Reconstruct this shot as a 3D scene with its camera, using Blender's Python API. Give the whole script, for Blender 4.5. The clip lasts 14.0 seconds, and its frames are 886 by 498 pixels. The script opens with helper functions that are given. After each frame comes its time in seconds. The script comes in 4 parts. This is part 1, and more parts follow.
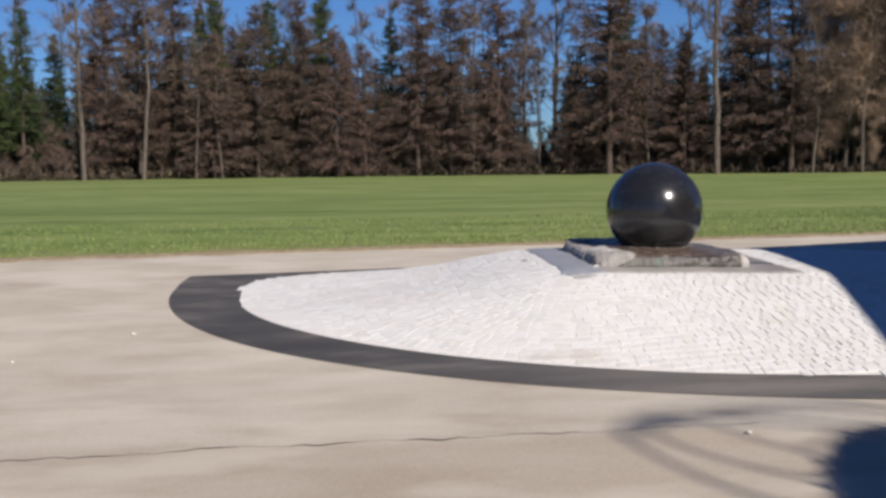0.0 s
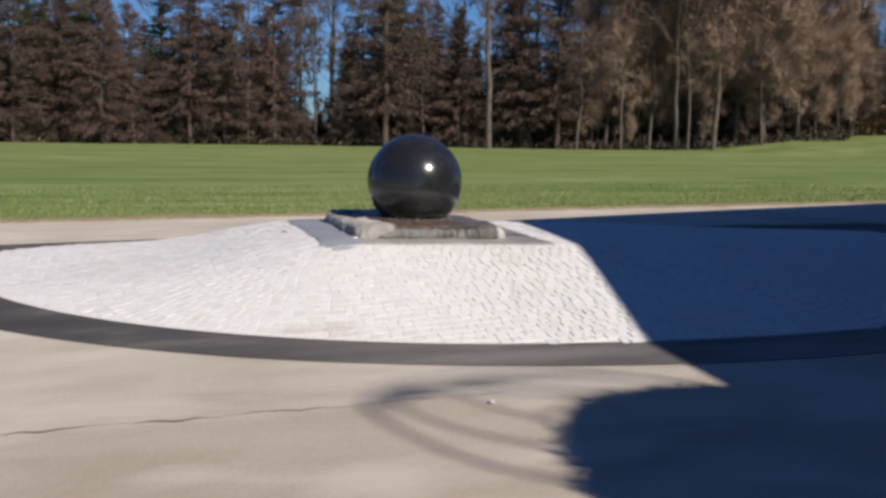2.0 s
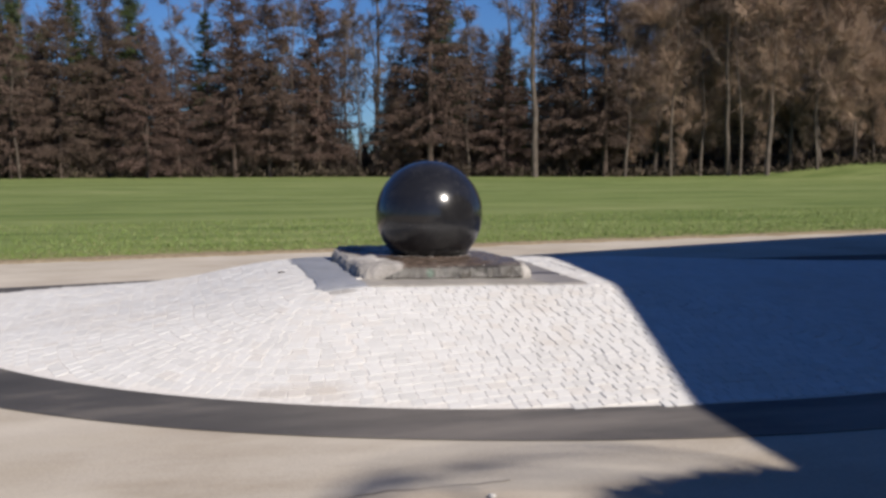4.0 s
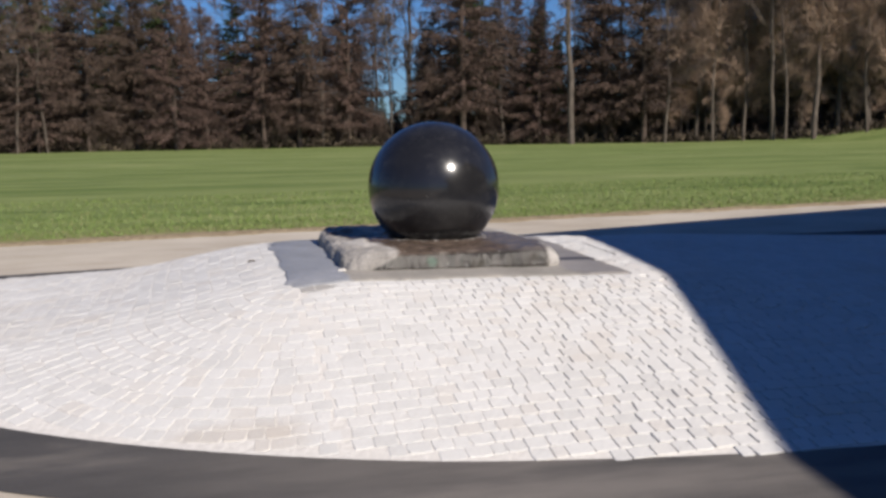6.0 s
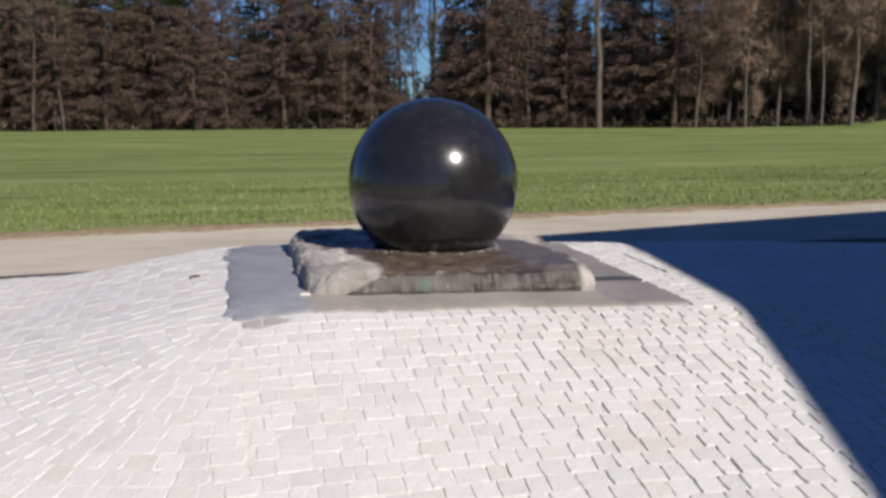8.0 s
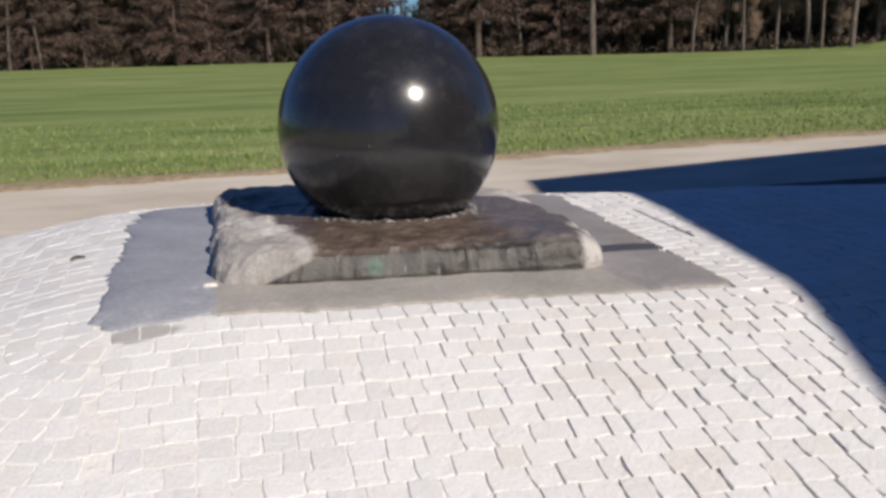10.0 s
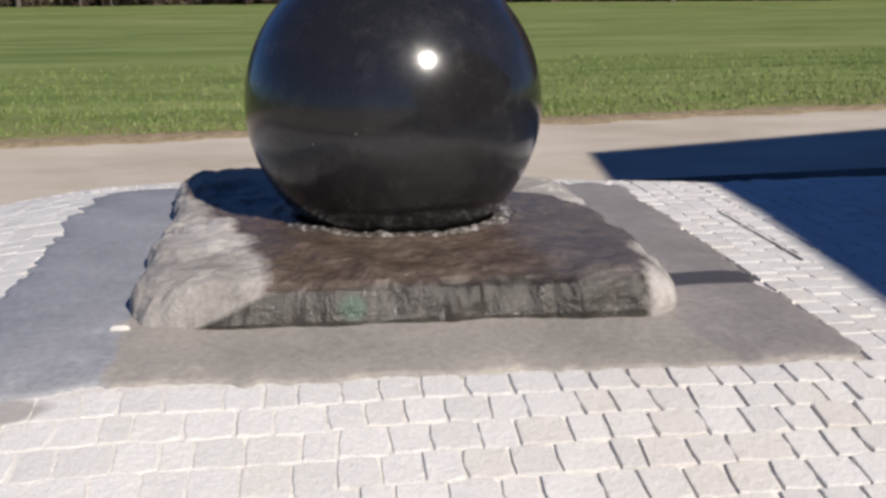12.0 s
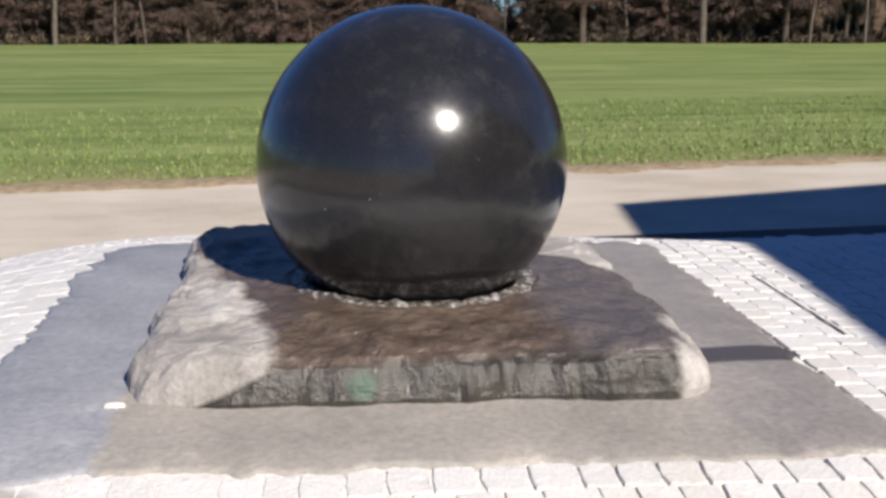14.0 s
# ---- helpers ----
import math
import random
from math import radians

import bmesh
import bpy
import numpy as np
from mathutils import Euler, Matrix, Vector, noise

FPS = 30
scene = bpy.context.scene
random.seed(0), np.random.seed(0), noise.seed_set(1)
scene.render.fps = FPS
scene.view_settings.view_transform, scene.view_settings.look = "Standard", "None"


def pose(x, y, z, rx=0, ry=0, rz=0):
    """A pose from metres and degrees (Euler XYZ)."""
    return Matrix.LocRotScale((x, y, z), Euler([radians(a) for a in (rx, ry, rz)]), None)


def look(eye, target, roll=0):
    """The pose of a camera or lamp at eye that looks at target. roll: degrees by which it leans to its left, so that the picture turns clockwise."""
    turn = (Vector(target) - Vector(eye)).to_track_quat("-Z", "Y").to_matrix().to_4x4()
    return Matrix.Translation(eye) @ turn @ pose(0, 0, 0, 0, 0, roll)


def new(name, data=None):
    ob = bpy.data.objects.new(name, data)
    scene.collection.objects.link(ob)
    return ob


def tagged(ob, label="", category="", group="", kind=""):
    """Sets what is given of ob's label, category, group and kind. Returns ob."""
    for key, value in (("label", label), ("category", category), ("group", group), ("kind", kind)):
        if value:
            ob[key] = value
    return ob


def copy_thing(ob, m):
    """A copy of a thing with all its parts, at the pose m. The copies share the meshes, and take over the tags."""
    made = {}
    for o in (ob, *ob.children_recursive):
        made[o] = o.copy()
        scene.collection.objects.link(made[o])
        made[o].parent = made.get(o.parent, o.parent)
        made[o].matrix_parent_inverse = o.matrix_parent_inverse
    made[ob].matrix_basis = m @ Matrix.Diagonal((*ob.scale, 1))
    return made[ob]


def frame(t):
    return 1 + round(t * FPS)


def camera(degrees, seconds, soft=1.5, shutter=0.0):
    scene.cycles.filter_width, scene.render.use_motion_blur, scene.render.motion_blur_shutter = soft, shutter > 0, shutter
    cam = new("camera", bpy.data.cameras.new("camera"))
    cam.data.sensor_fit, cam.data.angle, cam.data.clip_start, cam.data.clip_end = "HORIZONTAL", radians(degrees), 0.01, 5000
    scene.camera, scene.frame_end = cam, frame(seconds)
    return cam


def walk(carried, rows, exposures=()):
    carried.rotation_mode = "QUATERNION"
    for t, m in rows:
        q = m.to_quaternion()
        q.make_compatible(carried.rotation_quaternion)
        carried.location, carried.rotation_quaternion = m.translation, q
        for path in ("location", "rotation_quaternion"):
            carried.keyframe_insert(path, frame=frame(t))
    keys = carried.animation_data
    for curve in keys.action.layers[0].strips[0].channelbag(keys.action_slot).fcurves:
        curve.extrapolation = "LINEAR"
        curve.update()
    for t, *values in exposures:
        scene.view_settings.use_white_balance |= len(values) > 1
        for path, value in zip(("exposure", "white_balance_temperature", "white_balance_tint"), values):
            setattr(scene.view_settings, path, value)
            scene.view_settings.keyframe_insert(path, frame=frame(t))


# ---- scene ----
cam = camera(47.72, 14.0, soft=3.1)
# seconds, place, yaw, pitch, roll
ROWS = [
    (0, -3.217, -10.329, 1.723, -5.37, -5.07, 0.60),
    (0.5, -3.184, -10.353, 1.730, -8.94, -4.70, 0.38),
    (1, -3.171, -10.333, 1.714, -13.28, -4.38, 0.46),
    (1.5, -3.134, -10.296, 1.716, -16.43, -5.65, 0.17),
    (2, -2.997, -10.193, 1.704, -18.06, -6.67, -0.86),
    (2.5, -2.865, -10.072, 1.714, -15.71, -6.50, -1.00),
    (5, -1.964, -8.281, 1.614, -14.57, -4.48, 0.92),
    (5.5, -1.812, -7.891, 1.599, -10.67, -6.89, 0.44),
    (6, -1.658, -7.486, 1.603, -12.97, -6.73, 0.90),
    (6.5, -1.496, -7.083, 1.603, -10.17, -8.23, 0.22),
    (7, -1.366, -6.645, 1.593, -11.48, -7.62, 0.34),
    (9.5, -0.817, -4.813, 1.566, -11.66, -9.05, 0.12),
    (10, -0.709, -4.525, 1.540, -11.81, -11.59, 1.48),
    (10.5, -0.581, -4.185, 1.546, -8.22, -11.73, 1.33),
    (11, -0.487, -3.870, 1.551, -10.38, -12.14, 0.66),
    (11.5, -0.447, -3.614, 1.547, -12.23, -14.21, 1.74),
    (12, -0.304, -3.410, 1.553, -7.81, -14.66, 0.47),
    (12.5, -0.227, -3.298, 1.582, -5.40, -13.54, -0.68),
    (13, -0.236, -3.279, 1.613, -6.28, -10.88, 0.05),
    (13.5, -0.253, -3.253, 1.611, -6.19, -11.35, 0.17),
    (14, -0.252, -3.226, 1.605, -6.21, -12.50, 0.11),
]
walk(cam, [(t, pose(x, y, z, 90 + p, 0, w) @ pose(0, 0, 0, 0, 0, -r)) for t, x, y, z, w, p, r in ROWS], exposures=[(t, e, 6100, 9) for t, e in ((0.0, 0.52), (2.5, 0.46), (5.0, 0.46), (6.0, 0.46), (7.0, 0.45), (9.5, 0.38), (10.0, 0.45), (11.5, 0.40), (13.0, 0.57), (13.5, 0.84), (14.0, 0.78))])

# ---- light ----
SUN_AZ, SUN_EL = radians(155.5), radians(35.0)   # clockwise from +y, above the horizon
to_sun = Vector((math.sin(SUN_AZ) * math.cos(SUN_EL), math.cos(SUN_AZ) * math.cos(SUN_EL), math.sin(SUN_EL)))
world = bpy.data.worlds.new("sky")
scene.world = world
world.use_nodes = True
wn = world.node_tree
sky = wn.nodes.new("ShaderNodeTexSky")
sky.sky_type = "NISHITA"
sky.sun_disc = False
sky.sun_elevation, sky.sun_rotation = SUN_EL, SUN_AZ
sky.air_density, sky.dust_density, sky.ozone_density = 1.0, 0.0, 1.0
tone = wn.nodes.new("ShaderNodeMix")
tone.data_type, tone.blend_type = "RGBA", "MULTIPLY"
tone.inputs[0].default_value = 1.0
tone.inputs[7].default_value = (0.62, 0.98, 1.68, 1)
wn.links.new(sky.outputs[0], tone.inputs[6])
wn.links.new(tone.outputs[2], wn.nodes["Background"].inputs[0])
wn.nodes["Background"].inputs[1].default_value = 0.030
sun_data = bpy.data.lights.new("sun", "SUN")
sun_data.energy, sun_data.angle, sun_data.color = 5.0, radians(0.53), (1.0, 0.875, 0.745)
sun = new("sun", sun_data)
sun.matrix_basis = look((0, 0, 30), Vector((0, 0, 30)) - to_sun)


# ---- materials ----
def mat(name, rough=0.8, spec=0.5):
    m = bpy.data.materials.new(name)
    m.use_nodes = True
    b = m.node_tree.nodes["Principled BSDF"]
    b.inputs["Roughness"].default_value = rough
    b.inputs["Specular IOR Level"].default_value = spec
    return m, m.node_tree, b


def node(nt, kind, **inputs):
    nd = nt.nodes.new(kind)
    for k, v in inputs.items():
        nd.inputs[k.replace("_", " ")].default_value = v
    return nd


def coords(nt):
    return nt.nodes.new("ShaderNodeNewGeometry").outputs["Position"]


def noise_of(nt, vec, scale, detail=4.0, rough=0.55, stretch=None):
    if stretch:
        mp = nt.nodes.new("ShaderNodeMapping")
        mp.inputs["Scale"].default_value = stretch
        nt.links.new(vec, mp.inputs["Vector"])
        vec = mp.outputs[0]
    nd = node(nt, "ShaderNodeTexNoise", Scale=scale, Detail=detail, Roughness=rough)
    nt.links.new(vec, nd.inputs["Vector"])
    return nd.outputs["Fac"]


def ramp(nt, fac, stops):
    nd = nt.nodes.new("ShaderNodeValToRGB")
    el = nd.color_ramp.elements
    while len(el) < len(stops):
        el.new(0.5)
    for e, (p, c) in zip(el, stops):
        e.position = p
        e.color = (*c, 1) if len(c) == 3 else c
    nt.links.new(fac, nd.inputs[0])
    return nd.outputs[0]


def grey(nt, fac, lo, hi):
    """Fac stretched so that lo gives 0 and hi gives 1."""
    nd = nt.nodes.new("ShaderNodeMapRange")
    nd.inputs["From Min"].default_value, nd.inputs["From Max"].default_value = lo, hi
    nt.links.new(fac, nd.inputs[0])
    return nd.outputs[0]


def mix(nt, fac, a, b, how="MIX"):
    nd = nt.nodes.new("ShaderNodeMix")
    nd.data_type, nd.blend_type = "RGBA", how
    for sock, v in ((nd.inputs[0], fac), (nd.inputs[6], a), (nd.inputs[7], b)):
        if hasattr(v, "is_linked"):
            nt.links.new(v, sock)
        elif isinstance(v, tuple):
            sock.default_value = (*v, 1)
        else:
            sock.default_value = v
    return nd.outputs[2]


def calc(nt, op, a, b=0.0):
    nd = nt.nodes.new("ShaderNodeMath")
    nd.operation = op
    for sock, v in ((nd.inputs[0], a), (nd.inputs[1], b)):
        if hasattr(v, "is_linked"):
            nt.links.new(v, sock)
        else:
            sock.default_value = v
    return nd.outputs[0]


def bump(nt, b, height, strength, distance=0.01):
    nd = node(nt, "ShaderNodeBump", Strength=strength, Distance=distance)
    nt.links.new(height, nd.inputs["Height"])
    nt.links.new(nd.outputs[0], b.inputs["Normal"])


def make_road():
    m, nt, b = mat("worn_asphalt", 0.9, 0.3)
    p = coords(nt)
    big = noise_of(nt, p, 0.35, 4, 0.6, (1, 1.8, 1))
    mid = noise_of(nt, p, 1.7, 5, 0.6, (0.6, 1.5, 1))
    fine = noise_of(nt, p, 60, 3, 0.7)
    col = ramp(nt, big, [(0.36, (0.365, 0.315, 0.25)), (0.5, (0.44, 0.388, 0.315)), (0.62, (0.49, 0.445, 0.37))])
    col = mix(nt, grey(nt, mid, 0.35, 0.75), col, (0.50, 0.455, 0.39))
    # an older, browner strip in front of a wavering seam
    xyz = nt.nodes.new("ShaderNodeSeparateXYZ")
    nt.links.new(p, xyz.inputs[0])
    y = calc(nt, "ADD", xyz.outputs[1], calc(nt, "MULTIPLY", noise_of(nt, p, 0.9, 3), 0.5))
    col = mix(nt, calc(nt, "MULTIPLY", grey(nt, y, -4.4, -4.65), 0.55), col, (0.36, 0.30, 0.235))
    col = mix(nt, grey(nt, fine, 0.35, 0.7), mix(nt, 1.0, col, (0.84, 0.84, 0.84), "MULTIPLY"), col)
    worn = noise_of(nt, p, 0.45, 4, 0.55, (0.8, 1.3, 1))
    col = mix(nt, grey(nt, worn, 0.49, 0.62), col, mix(nt, 1.0, col, (0.86, 0.84, 0.81), "MULTIPLY"))
    col = mix(nt, calc(nt, "MULTIPLY", grey(nt, noise_of(nt, p, 1.1, 3, 0.5, (0.6, 1.3, 1)), 0.5, 0.64), 0.45), col, (0.53, 0.485, 0.41))
    nt.links.new(col, b.inputs["Base Color"])
    bump(nt, b, fine, 0.35, 0.006)
    return m


def make_band():
    m, nt, b = mat("fresh_asphalt", 0.75, 0.4)
    p = coords(nt)
    fine = noise_of(nt, p, 90, 3, 0.7)
    big = noise_of(nt, p, 1.6, 5, 0.65, (0.5, 1.4, 1))
    col = ramp(nt, big, [(0.36, (0.052, 0.049, 0.047)), (0.52, (0.074, 0.069, 0.066)), (0.64, (0.13, 0.118, 0.106))])
    col = mix(nt, grey(nt, fine, 0.3, 0.75), mix(nt, 1.0, col, (0.7, 0.7, 0.7), "MULTIPLY"), col)
    # pale dust trodden on from the yard in front
    xyz = nt.nodes.new("ShaderNodeSeparateXYZ")
    nt.links.new(p, xyz.inputs[0])
    drift = calc(nt, "MULTIPLY", grey(nt, xyz.outputs[0], -3.0, -0.4), grey(nt, xyz.outputs[1], -2.2, -3.2))
    drift = calc(nt, "MULTIPLY", drift, grey(nt, noise_of(nt, p, 1.1, 4, 0.6, (0.5, 1.6, 1)), 0.3, 0.6))
    col = mix(nt, calc(nt, "MULTIPLY", drift, 0.55), col, (0.25, 0.225, 0.20))
    nt.links.new(col, b.inputs["Base Color"])
    bump(nt, b, fine, 0.5, 0.006)
    return m


def make_field():
    m, nt, b = mat("field_grass", 0.9, 0.2)
    p = coords(nt)
    big = noise_of(nt, p, 0.12, 5, 0.6, (0.35, 1.6, 1))
    mid = noise_of(nt, p, 1.1, 5, 0.65, (0.4, 1.4, 1))
    fine = noise_of(nt, p, 22, 4, 0.7)
    streak = noise_of(nt, p, 0.8, 4, 0.6, (0.1, 1.2, 1))
    col = ramp(nt, big, [(0.36, (0.18, 0.222, 0.07)), (0.5, (0.21, 0.253, 0.086)), (0.64, (0.255, 0.28, 0.112))])
    col = mix(nt, grey(nt, mid, 0.36, 0.62), mix(nt, 1.0, col, (0.6, 0.68, 0.55), "MULTIPLY"), col)
    col = mix(nt, calc(nt, "MULTIPLY", grey(nt, fine, 0.45, 0.75), 0.4), col, (0.17, 0.16, 0.07))
    col = mix(nt, grey(nt, streak, 0.4, 0.56), mix(nt, 1.0, col, (0.72, 0.79, 0.68), "MULTIPLY"), col)
    # an old wheel rut along the lane, and thin dry turf at the verge
    xyz = nt.nodes.new("ShaderNodeSeparateXYZ")
    nt.links.new(p, xyz.inputs[0])
    off = calc(nt, "SUBTRACT", xyz.outputs[1], calc(nt, "MULTIPLY", xyz.outputs[0], 0.11))
    wob = noise_of(nt, p, 1.3, 4, 0.65)
    rut = calc(nt, "ABSOLUTE", calc(nt, "ADD", calc(nt, "SUBTRACT", off, 9.2), calc(nt, "MULTIPLY", calc(nt, "SUBTRACT", wob, 0.5), 0.9)))
    rut = calc(nt, "MULTIPLY", grey(nt, rut, 0.28, 0.1), grey(nt, noise_of(nt, p, 0.5, 3, 0.6), 0.42, 0.52))
    col = mix(nt, rut, col, mix(nt, 1.0, col, (0.6, 0.68, 0.58), "MULTIPLY"))
    thin = grey(nt, calc(nt, "ADD", off, calc(nt, "MULTIPLY", calc(nt, "SUBTRACT", wob, 0.5), 2.6)), 5.9, 4.9)
    col = mix(nt, calc(nt, "MULTIPLY", thin, 0.6), col, (0.235, 0.20, 0.10))
    nt.links.new(col, b.inputs["Base Color"])
    bump(nt, b, noise_of(nt, p, 9, 5, 0.7), 0.7, 0.06)
    return m


def make_blades():
    m, nt, b = mat("grass_blades", 0.6, 0.3)
    rnd = nt.nodes.new("ShaderNodeNewGeometry").outputs["Random Per Island"]
    nt.links.new(ramp(nt, rnd, [(0.0, (0.115, 0.17, 0.042)), (0.55, (0.14, 0.195, 0.052)), (0.85, (0.165, 0.21, 0.07)), (1.0, (0.24, 0.22, 0.11))]), b.inputs["Base Color"])
    return m


def make_soil():
    m, nt, b = mat("verge_soil", 0.95, 0.2)
    p = coords(nt)
    f = noise_of(nt, p, 14, 5, 0.7)
    nt.links.new(ramp(nt, f, [(0.3, (0.16, 0.12, 0.075)), (0.6, (0.27, 0.22, 0.145)), (0.8, (0.36, 0.31, 0.23))]), b.inputs["Base Color"])
    bump(nt, b, f, 0.8, 0.03)
    return m


def make_cobble(per_object):
    m, nt, b = mat("granite_cobble", 0.75, 0.35)
    p = coords(nt)
    if per_object:
        rnd = nt.nodes.new("ShaderNodeObjectInfo").outputs["Random"]
    else:
        rnd = nt.nodes.new("ShaderNodeNewGeometry").outputs["Random Per Island"]
    col = ramp(nt, rnd, [(0.0, (0.565, 0.56, 0.545)), (0.3, (0.61, 0.605, 0.59)), (0.75, (0.64, 0.635, 0.62)), (1.0, (0.59, 0.57, 0.54))])
    speck = noise_of(nt, p, 160, 3, 0.7)
    blot = noise_of(nt, p, 14, 4, 0.6)
    col = mix(nt, grey(nt, speck, 0.36, 0.62), mix(nt, 1.0, col, (0.84, 0.835, 0.83), "MULTIPLY"), col)
    col = mix(nt, grey(nt, blot, 0.62, 0.8), col, mix(nt, 1.0, col, (0.88, 0.86, 0.83), "MULTIPLY"))
    stain = noise_of(nt, p, 0.8, 3, 0.6)
    col = mix(nt, calc(nt, "MULTIPLY", grey(nt, stain, 0.56, 0.74), 0.35), col, (0.50, 0.44, 0.36))
    xyz = nt.nodes.new("ShaderNodeSeparateXYZ")
    nt.links.new(p, xyz.inputs[0])
    ragged = calc(nt, "MULTIPLY", calc(nt, "SUBTRACT", noise_of(nt, p, 7, 4, 0.7), 0.5), 1.6)
    for sx, sy, rx, ry, share, tone in ((-1.63, -2.88, 0.42, 0.22, 0.3, (0.36, 0.29, 0.215)), (-1.04, -1.20, 0.14, 0.06, 0.75, (0.25, 0.235, 0.22))):
        ex = calc(nt, "DIVIDE", calc(nt, "SUBTRACT", xyz.outputs[0], sx), rx)
        ey = calc(nt, "DIVIDE", calc(nt, "SUBTRACT", xyz.outputs[1], sy), ry)
        far = calc(nt, "ADD", calc(nt, "ADD", calc(nt, "MULTIPLY", ex, ex), calc(nt, "MULTIPLY", ey, ey)), ragged)
        col = mix(nt, calc(nt, "MULTIPLY", grey(nt, far, 1.1, 0.5), share), col, tone)
    nt.links.new(col, b.inputs["Base Color"])
    bump(nt, b, noise_of(nt, p, 55, 4, 0.7), 0.55, 0.008)
    return m


def make_bed():
    m, nt, b = mat("joint_mortar", 0.95, 0.2)
    p = coords(nt)
    f = noise_of(nt, p, 30, 4, 0.7)
    nt.links.new(ramp(nt, f, [(0.3, (0.52, 0.50, 0.47)), (0.7, (0.66, 0.64, 0.61))]), b.inputs["Base Color"])
    bump(nt, b, f, 0.8, 0.01)
    return m


def make_apron():
    m, nt, b = mat("apron_concrete", 0.7, 0.5)
    p = coords(nt)
    big = noise_of(nt, p, 2.2, 5, 0.6)
    fine = noise_of(nt, p, 45, 4, 0.7)
    col = ramp(nt, big, [(0.3, (0.25, 0.235, 0.21)), (0.55, (0.32, 0.30, 0.27)), (0.75, (0.38, 0.35, 0.31))])
    # the film of water that runs off the block, towards -x and +x
    xyz = nt.nodes.new("ShaderNodeSeparateXYZ")
    nt.links.new(p, xyz.inputs[0])
    wob = calc(nt, "MULTIPLY", calc(nt, "SUBTRACT", big, 0.5), 0.25)
    left = grey(nt, calc(nt, "ADD", xyz.outputs[0], wob), -0.775, -0.80)
    right = grey(nt, calc(nt, "ADD", xyz.outputs[0], wob), 0.73, 0.755)
    wet = calc(nt, "MAXIMUM", left, right)
    col = mix(nt, grey(nt, fine, 0.3, 0.7), mix(nt, 1.0, col, (0.7, 0.7, 0.7), "MULTIPLY"), col)
    col = mix(nt, grey(nt, noise_of(nt, p, 8, 5, 0.7), 0.55, 0.75), col, mix(nt, 1.0, col, (1.25, 1.24, 1.22), "MULTIPLY"))
    # the sky's blue reflection in the -x film is put into the colour
    col = mix(nt, left, col, mix(nt, 1.0, col, (0.98, 1.07, 1.26), "MULTIPLY"))
    col = mix(nt, right, col, mix(nt, 1.0, col, (0.94, 0.93, 0.96), "MULTIPLY"))
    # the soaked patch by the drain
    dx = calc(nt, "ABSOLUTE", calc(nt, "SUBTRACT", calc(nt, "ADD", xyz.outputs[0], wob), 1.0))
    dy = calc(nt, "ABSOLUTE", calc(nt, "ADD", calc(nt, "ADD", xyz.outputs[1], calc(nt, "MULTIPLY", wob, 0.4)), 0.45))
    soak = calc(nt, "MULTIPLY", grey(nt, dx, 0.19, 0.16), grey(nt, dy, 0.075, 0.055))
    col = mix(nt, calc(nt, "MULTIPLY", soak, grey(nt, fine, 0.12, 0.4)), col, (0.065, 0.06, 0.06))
    nt.links.new(col, b.inputs["Base Color"])
    nt.links.new(ramp(nt, wet, [(0.0, (0.75,) * 3), (1.0, (0.42,) * 3)]), b.inputs["Roughness"])
    bump(nt, b, fine, 0.5, 0.006)
    return m


